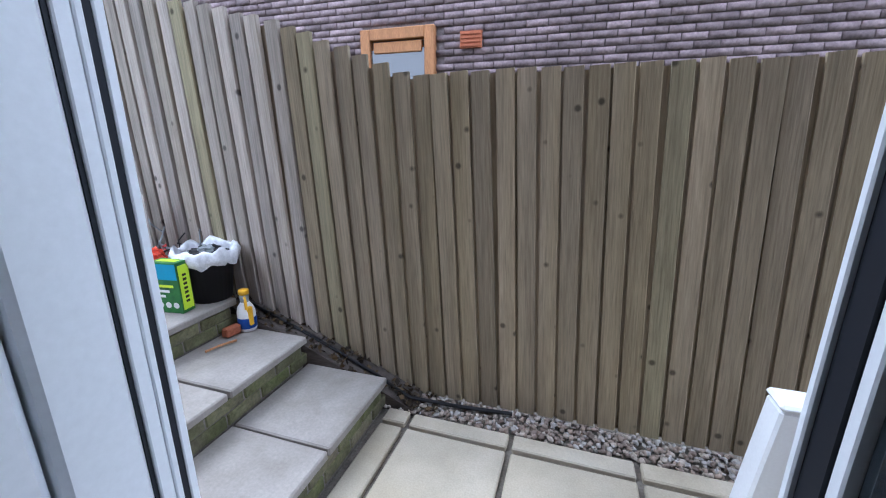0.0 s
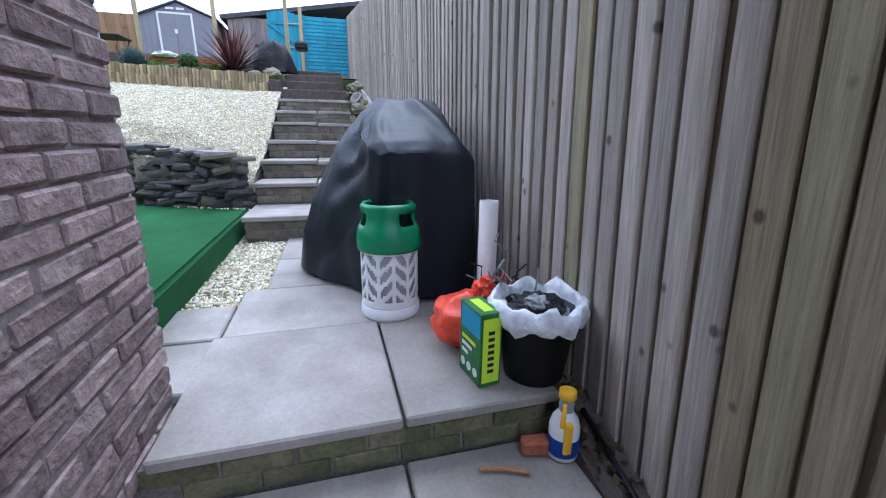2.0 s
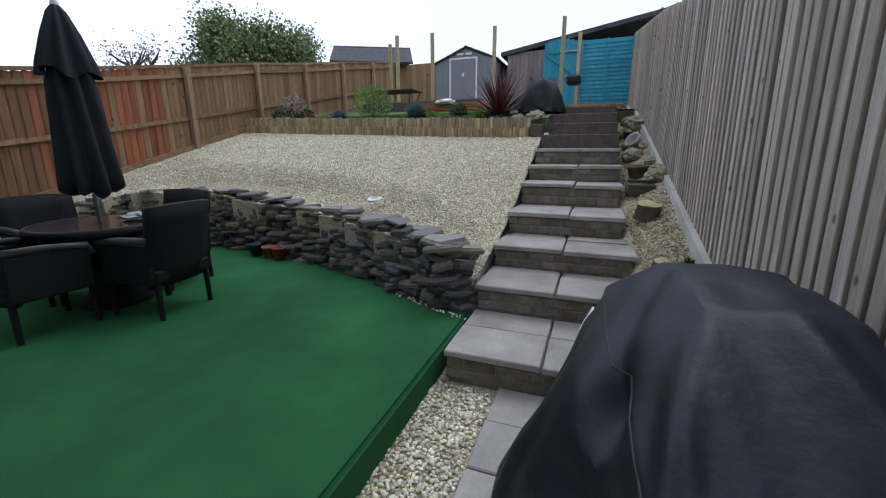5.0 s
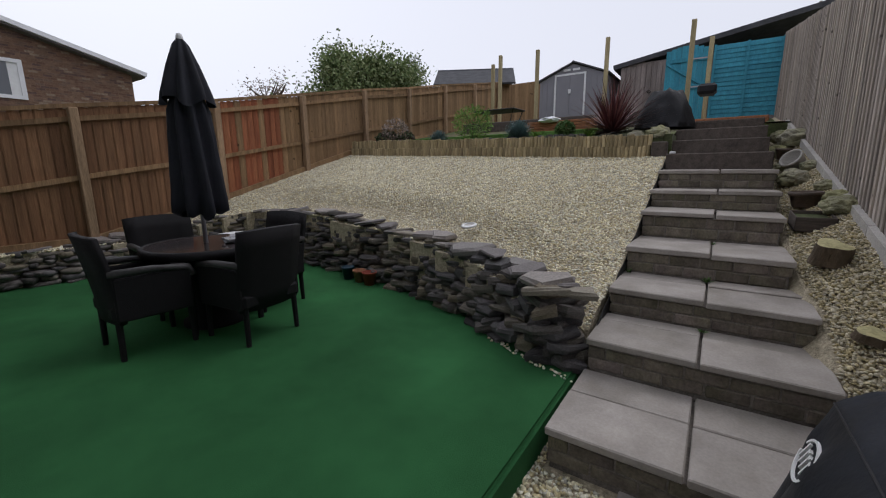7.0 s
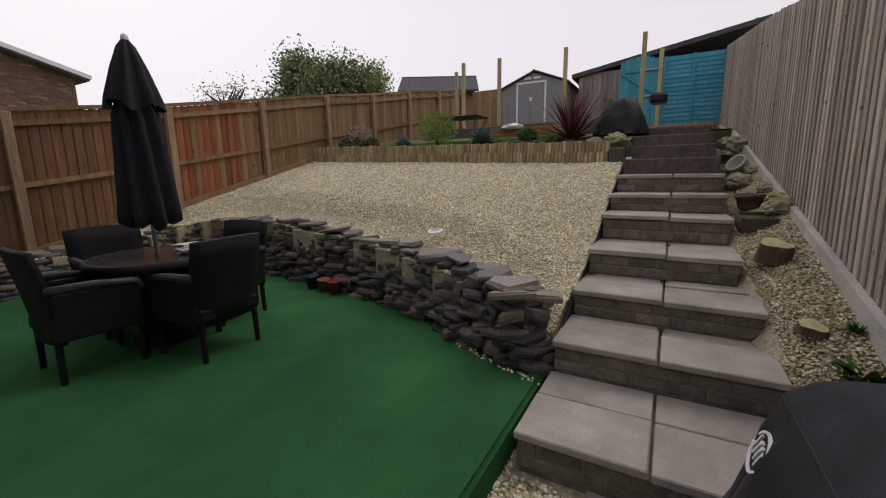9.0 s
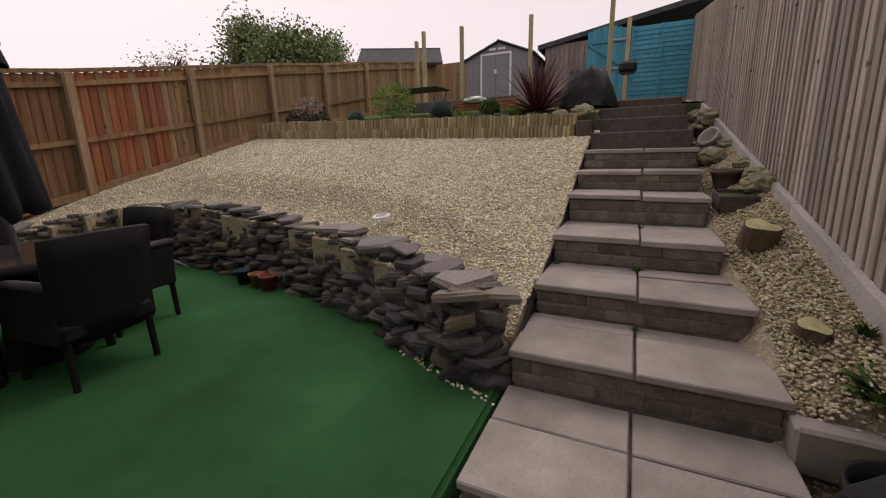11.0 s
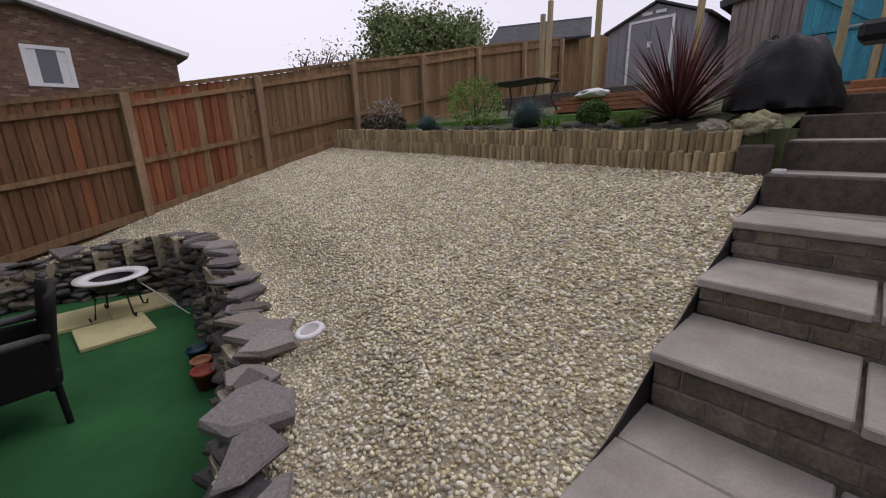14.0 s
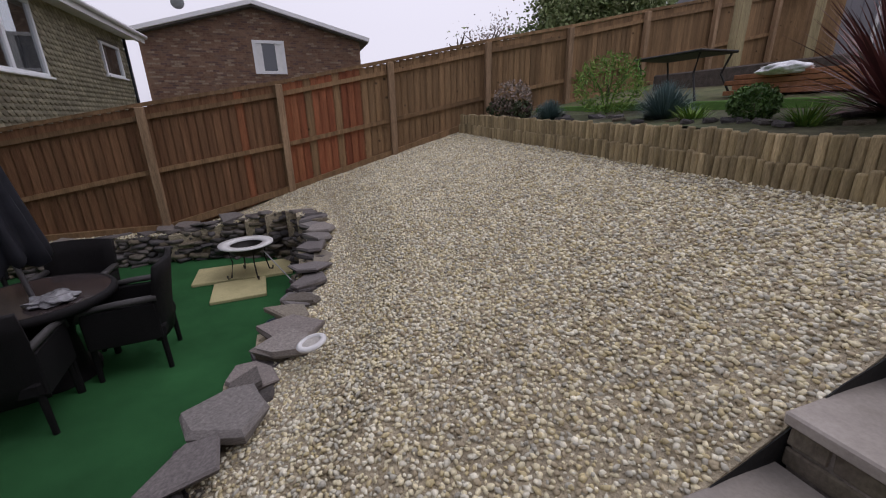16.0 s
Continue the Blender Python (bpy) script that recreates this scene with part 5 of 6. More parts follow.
chip = thing("broken_brick", pose(-1.87, 1.63, 0.36, 0, 0, 80), "broken piece of orange brick on the step", "brick")
part("brick", block(bmesh.new(), -0.05, 0.05, -0.03, 0.03, 0, 0.05, 0.008, 0.008), "vent", chip)
twig = thing("wooden_stick", pose(-1.8, 1.48, 0.362, 0, 0, 70), "thin wooden stick lying on the step", "stick")
part("stick", tube([(-0.08, 0, 0.008), (0, 0.01, 0.008), (0.09, 0, 0.008)], 0.007, 6), "oak", twig)
tray = thing("wooden_tray", pose(-2.5, 0.24, LAND_Z, 0, 0, 20), "small wooden wedge beside the brick wall", "wedge")
part("block", blocks((-0.06, 0.06, -0.02, 0.02, 0, 0.05), bevel=0.006), "old_wood", tray)

hose = thing("outside_tap", pose(HX - 0.04, 0.1, 1.41), "brass garden tap with a grey insulating cover", "tap")
bm = lathe([(0, 0.16), (0.04, 0.15), (0.065, 0.05), (0.075, -0.1), (0.075, -0.16), (0.068, -0.16), (0.06, 0.04), (0, 0.1)], 20)
part("cover", bm, "shed_grey", hose, "grey insulating jacket", smooth=True).location = (-0.08, 0, 0)
part("spout", tube([(-0.15, 0, -0.08), (-0.24, 0, -0.08), (-0.28, 0, -0.1), (-0.285, 0, -0.16)], [0.013, 0.014, 0.015, 0.012], 10), "brass", hose, smooth=True)
part("lever", tube([(-0.22, 0, -0.075), (-0.23, 0.0, -0.055), (-0.28, 0, -0.055)], 0.009, 8), "brass", hose, smooth=True)
part("pipe", tube([(0.02, 0, -0.05), (-0.15, 0, -0.08)], 0.012, 8), "brass", hose)


# ---- garden furniture ----
def rattan_chair(m):
    c = thing("rattan_chair", m, "black woven rattan armchair pushed in at the round table", "chair", "chairs round the garden table")
    for x in (-0.24, 0.24):
        for y in (-0.24, 0.24):
            part("leg", tube([(x, y, 0), (x * 0.97, y * 0.97, 0.36)], [0.02, 0.024], 8), "rattan", c)
    part("seat", blocks((-0.27, 0.27, -0.26, 0.27, 0.3, 0.42), bevel=0.025), "rattan", c)
    bm = bmesh.new()
    rows = []
    for z, y, w in ((0.28, 0.24, 0.27), (0.42, 0.25, 0.275), (0.6, 0.275, 0.28), (0.8, 0.31, 0.285), (0.92, 0.335, 0.285)):
        rows.append([bm.verts.new((w * u, y - 0.05 * abs(u) ** 2 + 0.0, z + (0.012 * (1 - u * u) if z > 0.9 else 0))) for u in (-1, -0.6, -0.2, 0.2, 0.6, 1)])
    for a, b in zip(rows, rows[1:]):
        for i in range(5):
            bm.faces.new((a[i], a[i + 1], b[i + 1], b[i]))
    bk = part("backrest", bm, "rattan", c, smooth=True)
    bk.modifiers.new("thick", "SOLIDIFY").thickness = 0.04
    for sx in (-1, 1):
        part("side_panel", blocks((sx * 0.27 - 0.02, sx * 0.27 + 0.02, -0.25, 0.25, 0.3, 0.62), bevel=0.012), "rattan", c)
        part("armrest", tube([(sx * 0.275, 0.27, 0.66), (sx * 0.28, 0.0, 0.655), (sx * 0.275, -0.24, 0.63), (sx * 0.272, -0.27, 0.56)], 0.028, 8), "rattan_arm", c, "armrest with its highlight painted in grey", smooth=True)
    return c


TX, TY = -4.55, -2.95
chair = rattan_chair(pose(TX - 0.03, TY + 0.57, MAT_Z, 0, 0, 6))
for dx, dy, rz in ((0.57, 0.08, -94), (-0.57, -0.05, 95), (0.05, -0.6, 176)):
    copy_thing(chair, pose(TX + dx, TY + dy, MAT_Z, 0, 0, rz))
sp = tagged(copy_thing(chair, pose(-2.95, -5.0, MAT_Z, 0, 0, -150)), "black woven rattan armchair stacked beside the house wall", "chair", "spare garden chairs")
copy_thing(sp, pose(-2.94, -5.01, MAT_Z + 0.16, 0, 0, -150))
table = thing("round_table", pose(TX, TY, MAT_Z), "round black rattan garden table with dark glass top", "table")
part("tabletop", lathe([(0, 0.71), (0.48, 0.71), (0.49, 0.718), (0.48, 0.728), (0, 0.728)], 48), "table_glass", table, "dark glass top")
part("rim", lathe([(0.47, 0.66), (0.515, 0.665), (0.522, 0.7), (0.512, 0.725), (0.485, 0.732), (0.47, 0.7), (0.47, 0.66)], 48), "rattan", table, smooth=True)
part("pedestal", lathe([(0.27, 0.0), (0.27, 0.03), (0.2, 0.06), (0.17, 0.35), (0.22, 0.62), (0.3, 0.66), (0, 0.66)], 24), "rattan", table, smooth=True)
for k in range(4):
    a = k * math.pi / 2 + 0.7
    part("leg", tube([(0.4 * math.cos(a), 0.4 * math.sin(a), 0), (0.38 * math.cos(a), 0.38 * math.sin(a), 0.67)], 0.022, 8), "rattan", table)
film_ = thing("plastic_sheet", pose(TX - 0.2, TY + 0.18, MAT_Z + 0.728, 0, 0, 40), "crumpled clear plastic sheet on the glass table", "plastic")
wrap = crumpled(0.13, 0.05, 8, 0.25, 0.5)
for v in wrap.verts:
    v.co.z = max(0.0, v.co.z + 0.02 * noise.noise(v.co * 14))
part("sheet", wrap, "clear_film", film_)

umb = thing("parasol", pose(-4.578, -3.035, MAT_Z, -5.3, 3.0, 0) @ Matrix.Diagonal((1, 1, 0.95, 1)), "closed black parasol standing through the garden table", "parasol")
part("pole", tube([(0, 0, 0.02), (0, 0, 2.55)], 0.019, 12), "metal", umb, smooth=True)
part("base", lathe([(0, 0.0), (0.22, 0.0), (0.22, 0.04), (0.05, 0.07), (0.03, 0.3), (0, 0.3)], 24), "dark_metal", umb, smooth=True)
bm = bmesh.new()
rows = []
for z, r, amp in ((1.06, 0.12, 0.05), (1.09, 0.19, 0.045), (1.2, 0.185, 0.045), (1.45, 0.165, 0.04), (1.75, 0.145, 0.036), (1.98, 0.125, 0.033), (2.07, 0.1, 0.025)):
    rows.append([bm.verts.new(((r + amp * math.sin(8 * t + z * 2)) * math.cos(t), (r + amp * math.sin(8 * t + z * 2)) * math.sin(t), z + 0.025 * math.sin(8 * t) + 0.03 * math.sin(3 * t + 1) * (z < 1.15))) for t in [6.28319 * i / 64 for i in range(64)]])
for a, b in zip(rows, rows[1:]):
    for i in range(64):
        bm.faces.new((a[i], a[(i + 1) % 64], b[(i + 1) % 64], b[i]))
part("canopy", bm, "canvas", umb, smooth=True)
bm = bmesh.new()
rows = []
for z, r, amp in ((2.03, 0.175, 0.032), (2.12, 0.16, 0.028), (2.33, 0.105, 0.016), (2.48, 0.055, 0.006), (2.53, 0.02, 0.0)):
    rows.append([bm.verts.new(((r + amp * math.sin(8 * t)) * math.cos(t), (r + amp * math.sin(8 * t)) * math.sin(t), z + 0.03 * amp / 0.025 * math.sin(4 * t))) for t in [6.28319 * i / 64 for i in range(64)]])
for a, b in zip(rows, rows[1:]):
    for i in range(64):
        bm.faces.new((a[i], a[(i + 1) % 64], b[(i + 1) % 64], b[i]))
part("vent_cap", bm, "canvas", umb, smooth=True)
part("finial", lathe([(0.022, 2.5), (0.028, 2.53), (0.02, 2.56), (0, 2.57)], 12), "gas_white", umb, smooth=True)

# fire pit on its slabs
for i, (x, y, rz) in enumerate(((-5.75, -4.3, 4), (-5.45, -4.95, 2), (-6.05, -4.95, 3))):
    s = thing("loose_slab", pose(x, y, MAT_Z, 0, 0, rz), "pale yellow paving slab laid on the turf", "slab", "slabs under the fire pit")
    part("slab", blocks((-0.3, 0.3, -0.3, 0.3, 0, 0.04), bevel=0.006), "slab_yellow", s)
pit = thing("fire_pit", pose(-5.85, -4.75, MAT_Z + 0.04) @ Matrix.Diagonal((1, 1, 1.12, 1)), "round fire pit with pale rim on scrolled iron legs", "fire pit")
part("rim", lathe([(0.2, 0.37), (0.33, 0.38), (0.33, 0.395), (0.2, 0.39), (0.2, 0.37)], 32), "gas_white", pit, "pale worn rim", smooth=True)
part("bowl", lathe([(0.21, 0.38), (0.19, 0.3), (0.1, 0.25), (0, 0.24)], 24), "dark_metal", pit, smooth=True)
for k in range(4):
    a = k * math.pi / 2 + 0.4
    c_, s_ = math.cos(a), math.sin(a)
    part("leg", tube([(0.24 * c_, 0.24 * s_, 0.37), (0.2 * c_, 0.2 * s_, 0.2), (0.24 * c_, 0.24 * s_, 0.02), (0.28 * c_, 0.28 * s_, 0.01), (0.29 * c_, 0.29 * s_, 0.05)], 0.01, 6), "dark_metal", pit)
poker = thing("poker", pose(-6.1, -4.5, MAT_Z), "long thin rod leaning on the fire pit", "poker")
part("rod", tube([(0.05, -0.1, 0.4), (-0.3, 0.3, 0.02)], 0.008, 6), "metal", poker)
for x, y, r, h, mt, lab in ((-6.17, -2.56, 0.085, 0.16, "terracotta", "glossy red plant pot on the turf"), (-6.2, -2.76, 0.075, 0.15, "terracotta2", "brown terracotta pot beside the stone wall"), (-6.22, -2.98, 0.08, 0.16, "blue_glaze", "dark blue plant pot beside the stone wall")):
    p = thing("plant_pot", pose(x, y, MAT_Z), lab, "plant pot", "pots along the stone wall")
    part("pot", lathe([(0, 0), (r * 0.72, 0), (r, h - 0.02), (r * 1.08, h - 0.02), (r * 1.08, h), (r * 0.94, h), (r * 0.9, h - 0.03), (0, h - 0.03)], 20), mt, p, smooth=True)
lamp = thing("solar_disc_light", pose(-6.56, -1.4, slope_z(-6.56, -1.4) + 0.01, 0, 12, 0), "round white solar light lying on the gravel", "light")
part("ring", lathe([(0.055, 0), (0.085, 0.0), (0.09, 0.015), (0.06, 0.025), (0.055, 0)], 24), "gas_white", lamp, smooth=True)
part("lens", lathe([(0, 0.012), (0.056, 0.012), (0.056, 0.004)], 20), "concrete", lamp)

# ---- beside the steps ----
def stump(x, y, r, h, lab):
    s = thing("log_stump", pose(x, y, bed_z(x, y) + 0.03, 0, 14, 30), lab, "stump", "stumps beside the steps")
    bm = bmesh.new()
    n = 48
    rs_ = [r * (1 + 0.13 * math.sin(3 * 6.283 * i / n + x) + 0.05 * math.sin(5 * 6.283 * i / n + 2)) for i in range(n)]
    rows_ = []
    for k, z in ((1.12, 0), (1.04, h * 0.3), (1.0, h * 0.8), (0.97, h)):
        rows_.append([bm.verts.new((q * k * (1 + 0.025 * noise.noise((i * 0.9, z * 20, x))) * math.cos(6.28319 * i / n), q * k * (1 + 0.025 * noise.noise((i * 0.9, z * 20, x))) * math.sin(6.28319 * i / n), z)) for i, q in enumerate(rs_)])
    for lo, hi in zip(rows_, rows_[1:]):
        for i in range(n):
            bm.faces.new((lo[i], lo[(i + 1) % n], hi[(i + 1) % n], hi[i]))
    part("bark", bm, "stump", s)
    bm = bmesh.new()
    rim = [bm.verts.new((q * 0.96 * math.cos(6.28319 * i / n), q * 0.96 * math.sin(6.28319 * i / n), h)) for i, q in enumerate(rs_)]
    mid = bm.verts.new((0, 0, h + 0.006))
    for i in range(n):
        bm.faces.new((rim[i], rim[(i + 1) % n], mid))
    part("cut_face", bm, "stump_top", s, "pale sawn face")


stump(-6.78, 1.55, 0.108, 0.15, "pale lobed log stump set in the gravel")
stump(-5.8, 1.6, 0.07, 0.05, "low sawn log stump sunk in the gravel")


def rock(x, y, r, seed, z=None):
    s = thing("rock", pose(x, y, (bed_z(x, y) if z is None else z) - 0.02, 0, 0, 50 * seed), "rough mossy rock edging the gravel bed", "rock", "rocks beside the steps")
    part("rock", crumpled(r, r * 1.1, seed, 0.7, 0.28), "rock", s)


for x, y, r, k in ((-7.66, 1.74, 0.13, 1), (-7.95, 1.76, 0.1, 10), (-8.98, 1.55, 0.15, 2), (-9.3, 1.72, 0.1, 3), (-10.75, 1.7, 0.2, 4), (-10.6, 1.5, 0.14, 5), (-9.75, 1.5, 0.1, 6), (-11.2, 1.6, 0.16, 7), (-8.4, 1.74, 0.09, 11)):
    rock(x, y, r, k)
for x, y, r, k in ((-9.62, 0.02, 0.16, 8), (-9.75, -0.3, 0.13, 9)):
    rock(x, y, r, k, 2.5)


def round_pot(x, y, r, h, mat, lab, tilt=(0, 0), soil=True):
    q = thing("plant_pot", pose(x, y, bed_z(x, y) + 0.005, tilt[0], tilt[1], 0), lab, "plant pot", "pots beside the steps")
    part("pot", lathe([(0, 0), (r * 0.74, 0), (r * 0.78, 0.01), (r * 0.95, h - 0.035), (r * 1.05, h - 0.033), (r * 1.06, h), (r * 0.95, h + 0.002), (r * 0.9, h - 0.03), (r * 0.72, 0.02), (0, 0.02)], 24), mat, q, smooth=True)
    if soil:
        dirt = crumpled(r * 0.9, 0.02, int(-x * 10), 0.12, 0.2)
        part("soil", dirt, "soil", q).location = (0, 0, h - 0.05)
    return q


round_pot(-8.1, 1.56, 0.13, 0.15, "pot_brown", "brown glazed round pot of dark soil beside the steps", (3, 2))
round_pot(-10.2, 1.57, 0.13, 0.15, "pot_brown", "brown round pot among the rocks by the steps", (-4, 3))
round_pot(-12.4, 1.55, 0.15, 0.16, "terracotta2", "terracotta pot below the teal panel", (0, 3))
round_pot(-9.55, 1.66, 0.12, 0.2, "concrete", "grey pot tipped over on the rocks", (38, 42), False)
square = thing("square_planter", pose(-7.58, 1.55, bed_z(-7.58, 1.55) - 0.02, 0, 8, 4), "dark square plastic planter sunk in the gravel", "planter", "pots beside the steps")
for a in range(4):
    wall_ = part("side", blocks((-0.14, 0.14, 0.128, 0.14, 0, 0.13), bevel=0.004), "sleeper", square)
    wall_.rotation_euler = (0, 0, a * math.pi / 2)
part("soil", blocks((-0.127, 0.127, -0.127, 0.127, 0.02, 0.1)), "soil", square)
bk = thing("edging_stone", pose(-5.35, 1.64, 0.67, 0, 0, -3), "weathered grey stone block holding back the gravel", "stone")
part("block", block(bmesh.new(), -0.06, 0.06, -0.19, 0.19, 0, 0.235, 0.015, 0.012), "slab", bk)
fern = thing("small_fern", pose(-5.46, 1.77, bed_z(-5.46, 1.77) - 0.06), "leafy green plant at the foot of the fence", "plant")
blades("foliage", 110, 0.06, 0.17, 0.062, "leaf_herb", fern, (0.35, 1.35), 0.6, 21)
sprig = thing("small_fern", pose(-5.74, 1.78, bed_z(-5.74, 1.78) - 0.01), "small green sprig beside the gravel board", "plant")
blades("foliage", 50, 0.03, 0.09, 0.02, "leaf_herb", sprig, (0.2, 1.2), 0.6, 22)
pot2 = thing("plant_pot", pose(-5.0, 1.68, LAND_Z + 0.085), "large black plastic pot at the foot of the steps", "plant pot", "pots beside the steps")
part("pot", lathe([(0, 0), (0.13, 0), (0.175, 0.25), (0.19, 0.25), (0.192, 0.28), (0.175, 0.28), (0.16, 0.22), (0.125, 0.05), (0, 0.05)], 28), "bucket", pot2, smooth=True)

white_box = thing("small_light", pose(-9.16, 0.27, 2.27), "small white square solar light on the step", "light")
part("casing", blocks((-0.035, 0.035, -0.035, 0.035, 0, 0.03), bevel=0.005), "gas_white", white_box)
part("lens", blocks((-0.025, 0.025, -0.025, 0.025, 0.0302, 0.033)), "concrete", white_box)
for x, y, z, n_, L_ in ((-6.03, 0.825, 1.165, 40, 0.05), (-6.05, 0.24, 1.165, 25, 0.04), (-5.4, 0.83, 0.957, 18, 0.035), (-6.6, 0.84, 1.39, 16, 0.03)):
    moss = thing("moss_tuft", pose(x - 0.55, y, z), "tiny green weed growing in the slab joint", "weed", "weeds in the steps")
    blades("foliage", n_, 0.02, L_, 0.008, "leaf_herb", moss, (0.1, 1.3), 0.5, n_)

# dirt and leaf litter between the lower steps and the fence
bm = bmesh.new()
cut = [(-2.75, 0.5), (-2.0, 0.47), (-1.5, 0.3), (-1.0, 0.1), (-0.75, -0.01)]
edge = [[bm.verts.new((x, y, z + dz)) for y, dz in ((1.74, -0.25), (1.76, 0.0), (1.95, 0.02))] for x, z in cut]
for a, b in zip(edge, edge[1:]):
    for k in range(2):
        bm.faces.new((a[k], b[k], b[k + 1], a[k + 1]))
tagged(part("dirt_strip", bm, "sleeper"), "dark earth along the foot of the fence", "soil", kind="structure")
rng = np.random.default_rng(31)
lx = rng.uniform(-2.6, -0.6, 500)
ly = rng.uniform(1.76, 1.93, 500)
lz = np.interp(-lx, [-c[0] for c in cut[::-1]], [c[1] for c in cut[::-1]]) + rng.uniform(0.004, 0.03, 500)
tagged(leaves("leaf_litter", np.stack([lx, ly, lz], 1), 0.026, "litter", None, 1.5, seed=4), "dark fallen leaves along the fence", "leaves", kind="stuff")
pipe_ = thing("black_hose", pose(0, 0, 0), "black garden hose lying along the fence foot", "hose")
part("hose", tube([(-1.9, 1.84, 0.47), (-1.45, 1.85, 0.3), (-1.0, 1.83, 0.125), (-0.8, 1.82, 0.03), (-0.5, 1.84, 0.02), (-0.2, 1.87, 0.02)], 0.011, 8), "bucket", pipe_, smooth=True)
# a few pebbles strayed from the wall and the bank
rng = np.random.default_rng(33)
sx = rng.uniform(-5.6, -5.2, 60)
stray = np.stack([sx, np.interp(sx, [-5.6, -5.42, -5.27, -5.2], [-0.72, -0.38, 0.0, 0.1]) + rng.uniform(-0.05, 0.1, 60), np.full(60, MAT_Z + 0.006)], 1)
tagged(pebbles("stray_gravel", stray[stray[:, 0] > -5.55], 0.011, "pebble"), "stray cream pebbles at the foot of the wall", "gravel", kind="stuff")

# ---- upper terrace ----
def tuft(name, x, y, n, L, w, mat, lab, cat, lean, droop=0.35, r=0.06, group=""):
    p = thing(name, pose(x, y, upper_z(x, y)), lab, cat, group)
    blades("foliage", n, r, L, w, mat, p, lean, droop, int(abs(x * 100 + y * 10)))
    return p


spiky = tuft("cordyline", -10.2, -0.75, 340, 0.88, 0.024, "leaf_red", "spiky dark red cordyline in the raised bed", "plant", (0.05, 1.45), 0.35, 0.06)
part("trunk", tube([(0, 0, -0.05), (0.01, 0, 0.22)], [0.05, 0.04], 10), "bark", spiky)
tuft("fescue_grass", -10.0, -2.35, 2600, 0.34, 0.0045, "leaf_blue", "round tuft of blue fescue grass in the bed", "grass", (0.0, 1.62), 0.12, 0.04, "fescue tufts in the bed")
tuft("fescue_grass", -9.85, -4.05, 2200, 0.26, 0.0045, "leaf_blue", "round tuft of blue fescue grass in the bed", "grass", (0.0, 1.62), 0.12, 0.04, "fescue tufts in the bed")


def bush(name, x, y, rx, rz_, n, size, mat, lab, long=1.6):
    p = thing(name, pose(x, y, upper_z(x, y)), lab, "shrub")
    rng = np.random.default_rng(int(abs(x * 31 + y * 17)))
    d = rng.normal(0, 1, (n, 3))
    d /= np.linalg.norm(d, axis=1, keepdims=True)
    d *= rng.uniform(0.55, 1.05, (n, 1)) ** 0.6
    leaves("leaves", d * [rx, rx, rz_] + [0, 0, rz_], size, mat, p, long, seed=n)
    part("stem", tube([(0, 0, -0.02), (0.02, 0.01, rz_)], 0.015, 6), "bark", p)
    return p


lime = bush("bright_shrub", -10.3, -3.5, 0.42, 0.36, 1500, 0.014, "leaf_lime", "feathery lime green shrub in the raised bed", 5.0)
for k in range(9):
    part("stem", tube([(0, 0, 0), (0.1 * math.cos(k), 0.1 * math.sin(k), 0.3), (0.34 * math.cos(k), 0.34 * math.sin(k), 0.55 + 0.04 * (k % 3))], 0.006, 5), "leaf_lawn", lime)
bush("pale_shrub", -10.0, -5.35, 0.32, 0.3, 900, 0.03, "leaf_pale", "thin twiggy shrub with pale seed heads")
bush("dark_shrub", -9.95, -5.5, 0.3, 0.16, 700, 0.035, "leaf_dark", "low dark purple shrub in the raised bed")
bush("dark_shrub", -9.95, -4.95, 0.16, 0.14, 500, 0.03, "leaf_dark", "low dark green shrub in the raised bed")
strip = thing("lawn_strip", pose(-10.95, -3.2, upper_z(-10.9, -3.2) + 0.03), "bright green strip of short lawn behind the bed", "lawn", kind="structure")
part("lawn", blocks((-0.35, 0.35, -2.4, 2.4, -0.2, 0.02), bevel=0.01), "leaf_lawn", strip)
for k in range(26):
    x, y = -9.62 - rs.uniform(0, 0.5), -4.4 + 0.15 * k + rs.uniform(-0.05, 0.05)
    st_ = thing("slate_chip", pose(x, y, upper_z(x, y) + 0.03, rs.uniform(-15, 15), rs.uniform(-15, 15), rs.uniform(0, 360)), "grey slate chipping on the planting bed", "stone", "slate chippings on the bed")
    me_ = new("stone", STONES[k % 14])
    me_.parent = st_
    me_.matrix_basis = Matrix.Diagonal((rs.uniform(0.06, 0.1), rs.uniform(0.05, 0.08), 0.04, 1))
tuft("green_tuft", -9.9, -1.95, 160, 0.2, 0.012, "leaf_lime", "low green leafy plant in the raised bed", "plant", (0.3, 1.4), 0.5, 0.1)
tuft("green_tuft", -9.85, -1.05, 160, 0.2, 0.012, "leaf_lime", "low green leafy plant in the raised bed", "plant", (0.3, 1.4), 0.5, 0.1)
bush("small_box_bush", -9.9, -1.45, 0.17, 0.14, 2200, 0.018, "leaf_herb", "small clipped green bush in the raised bed")

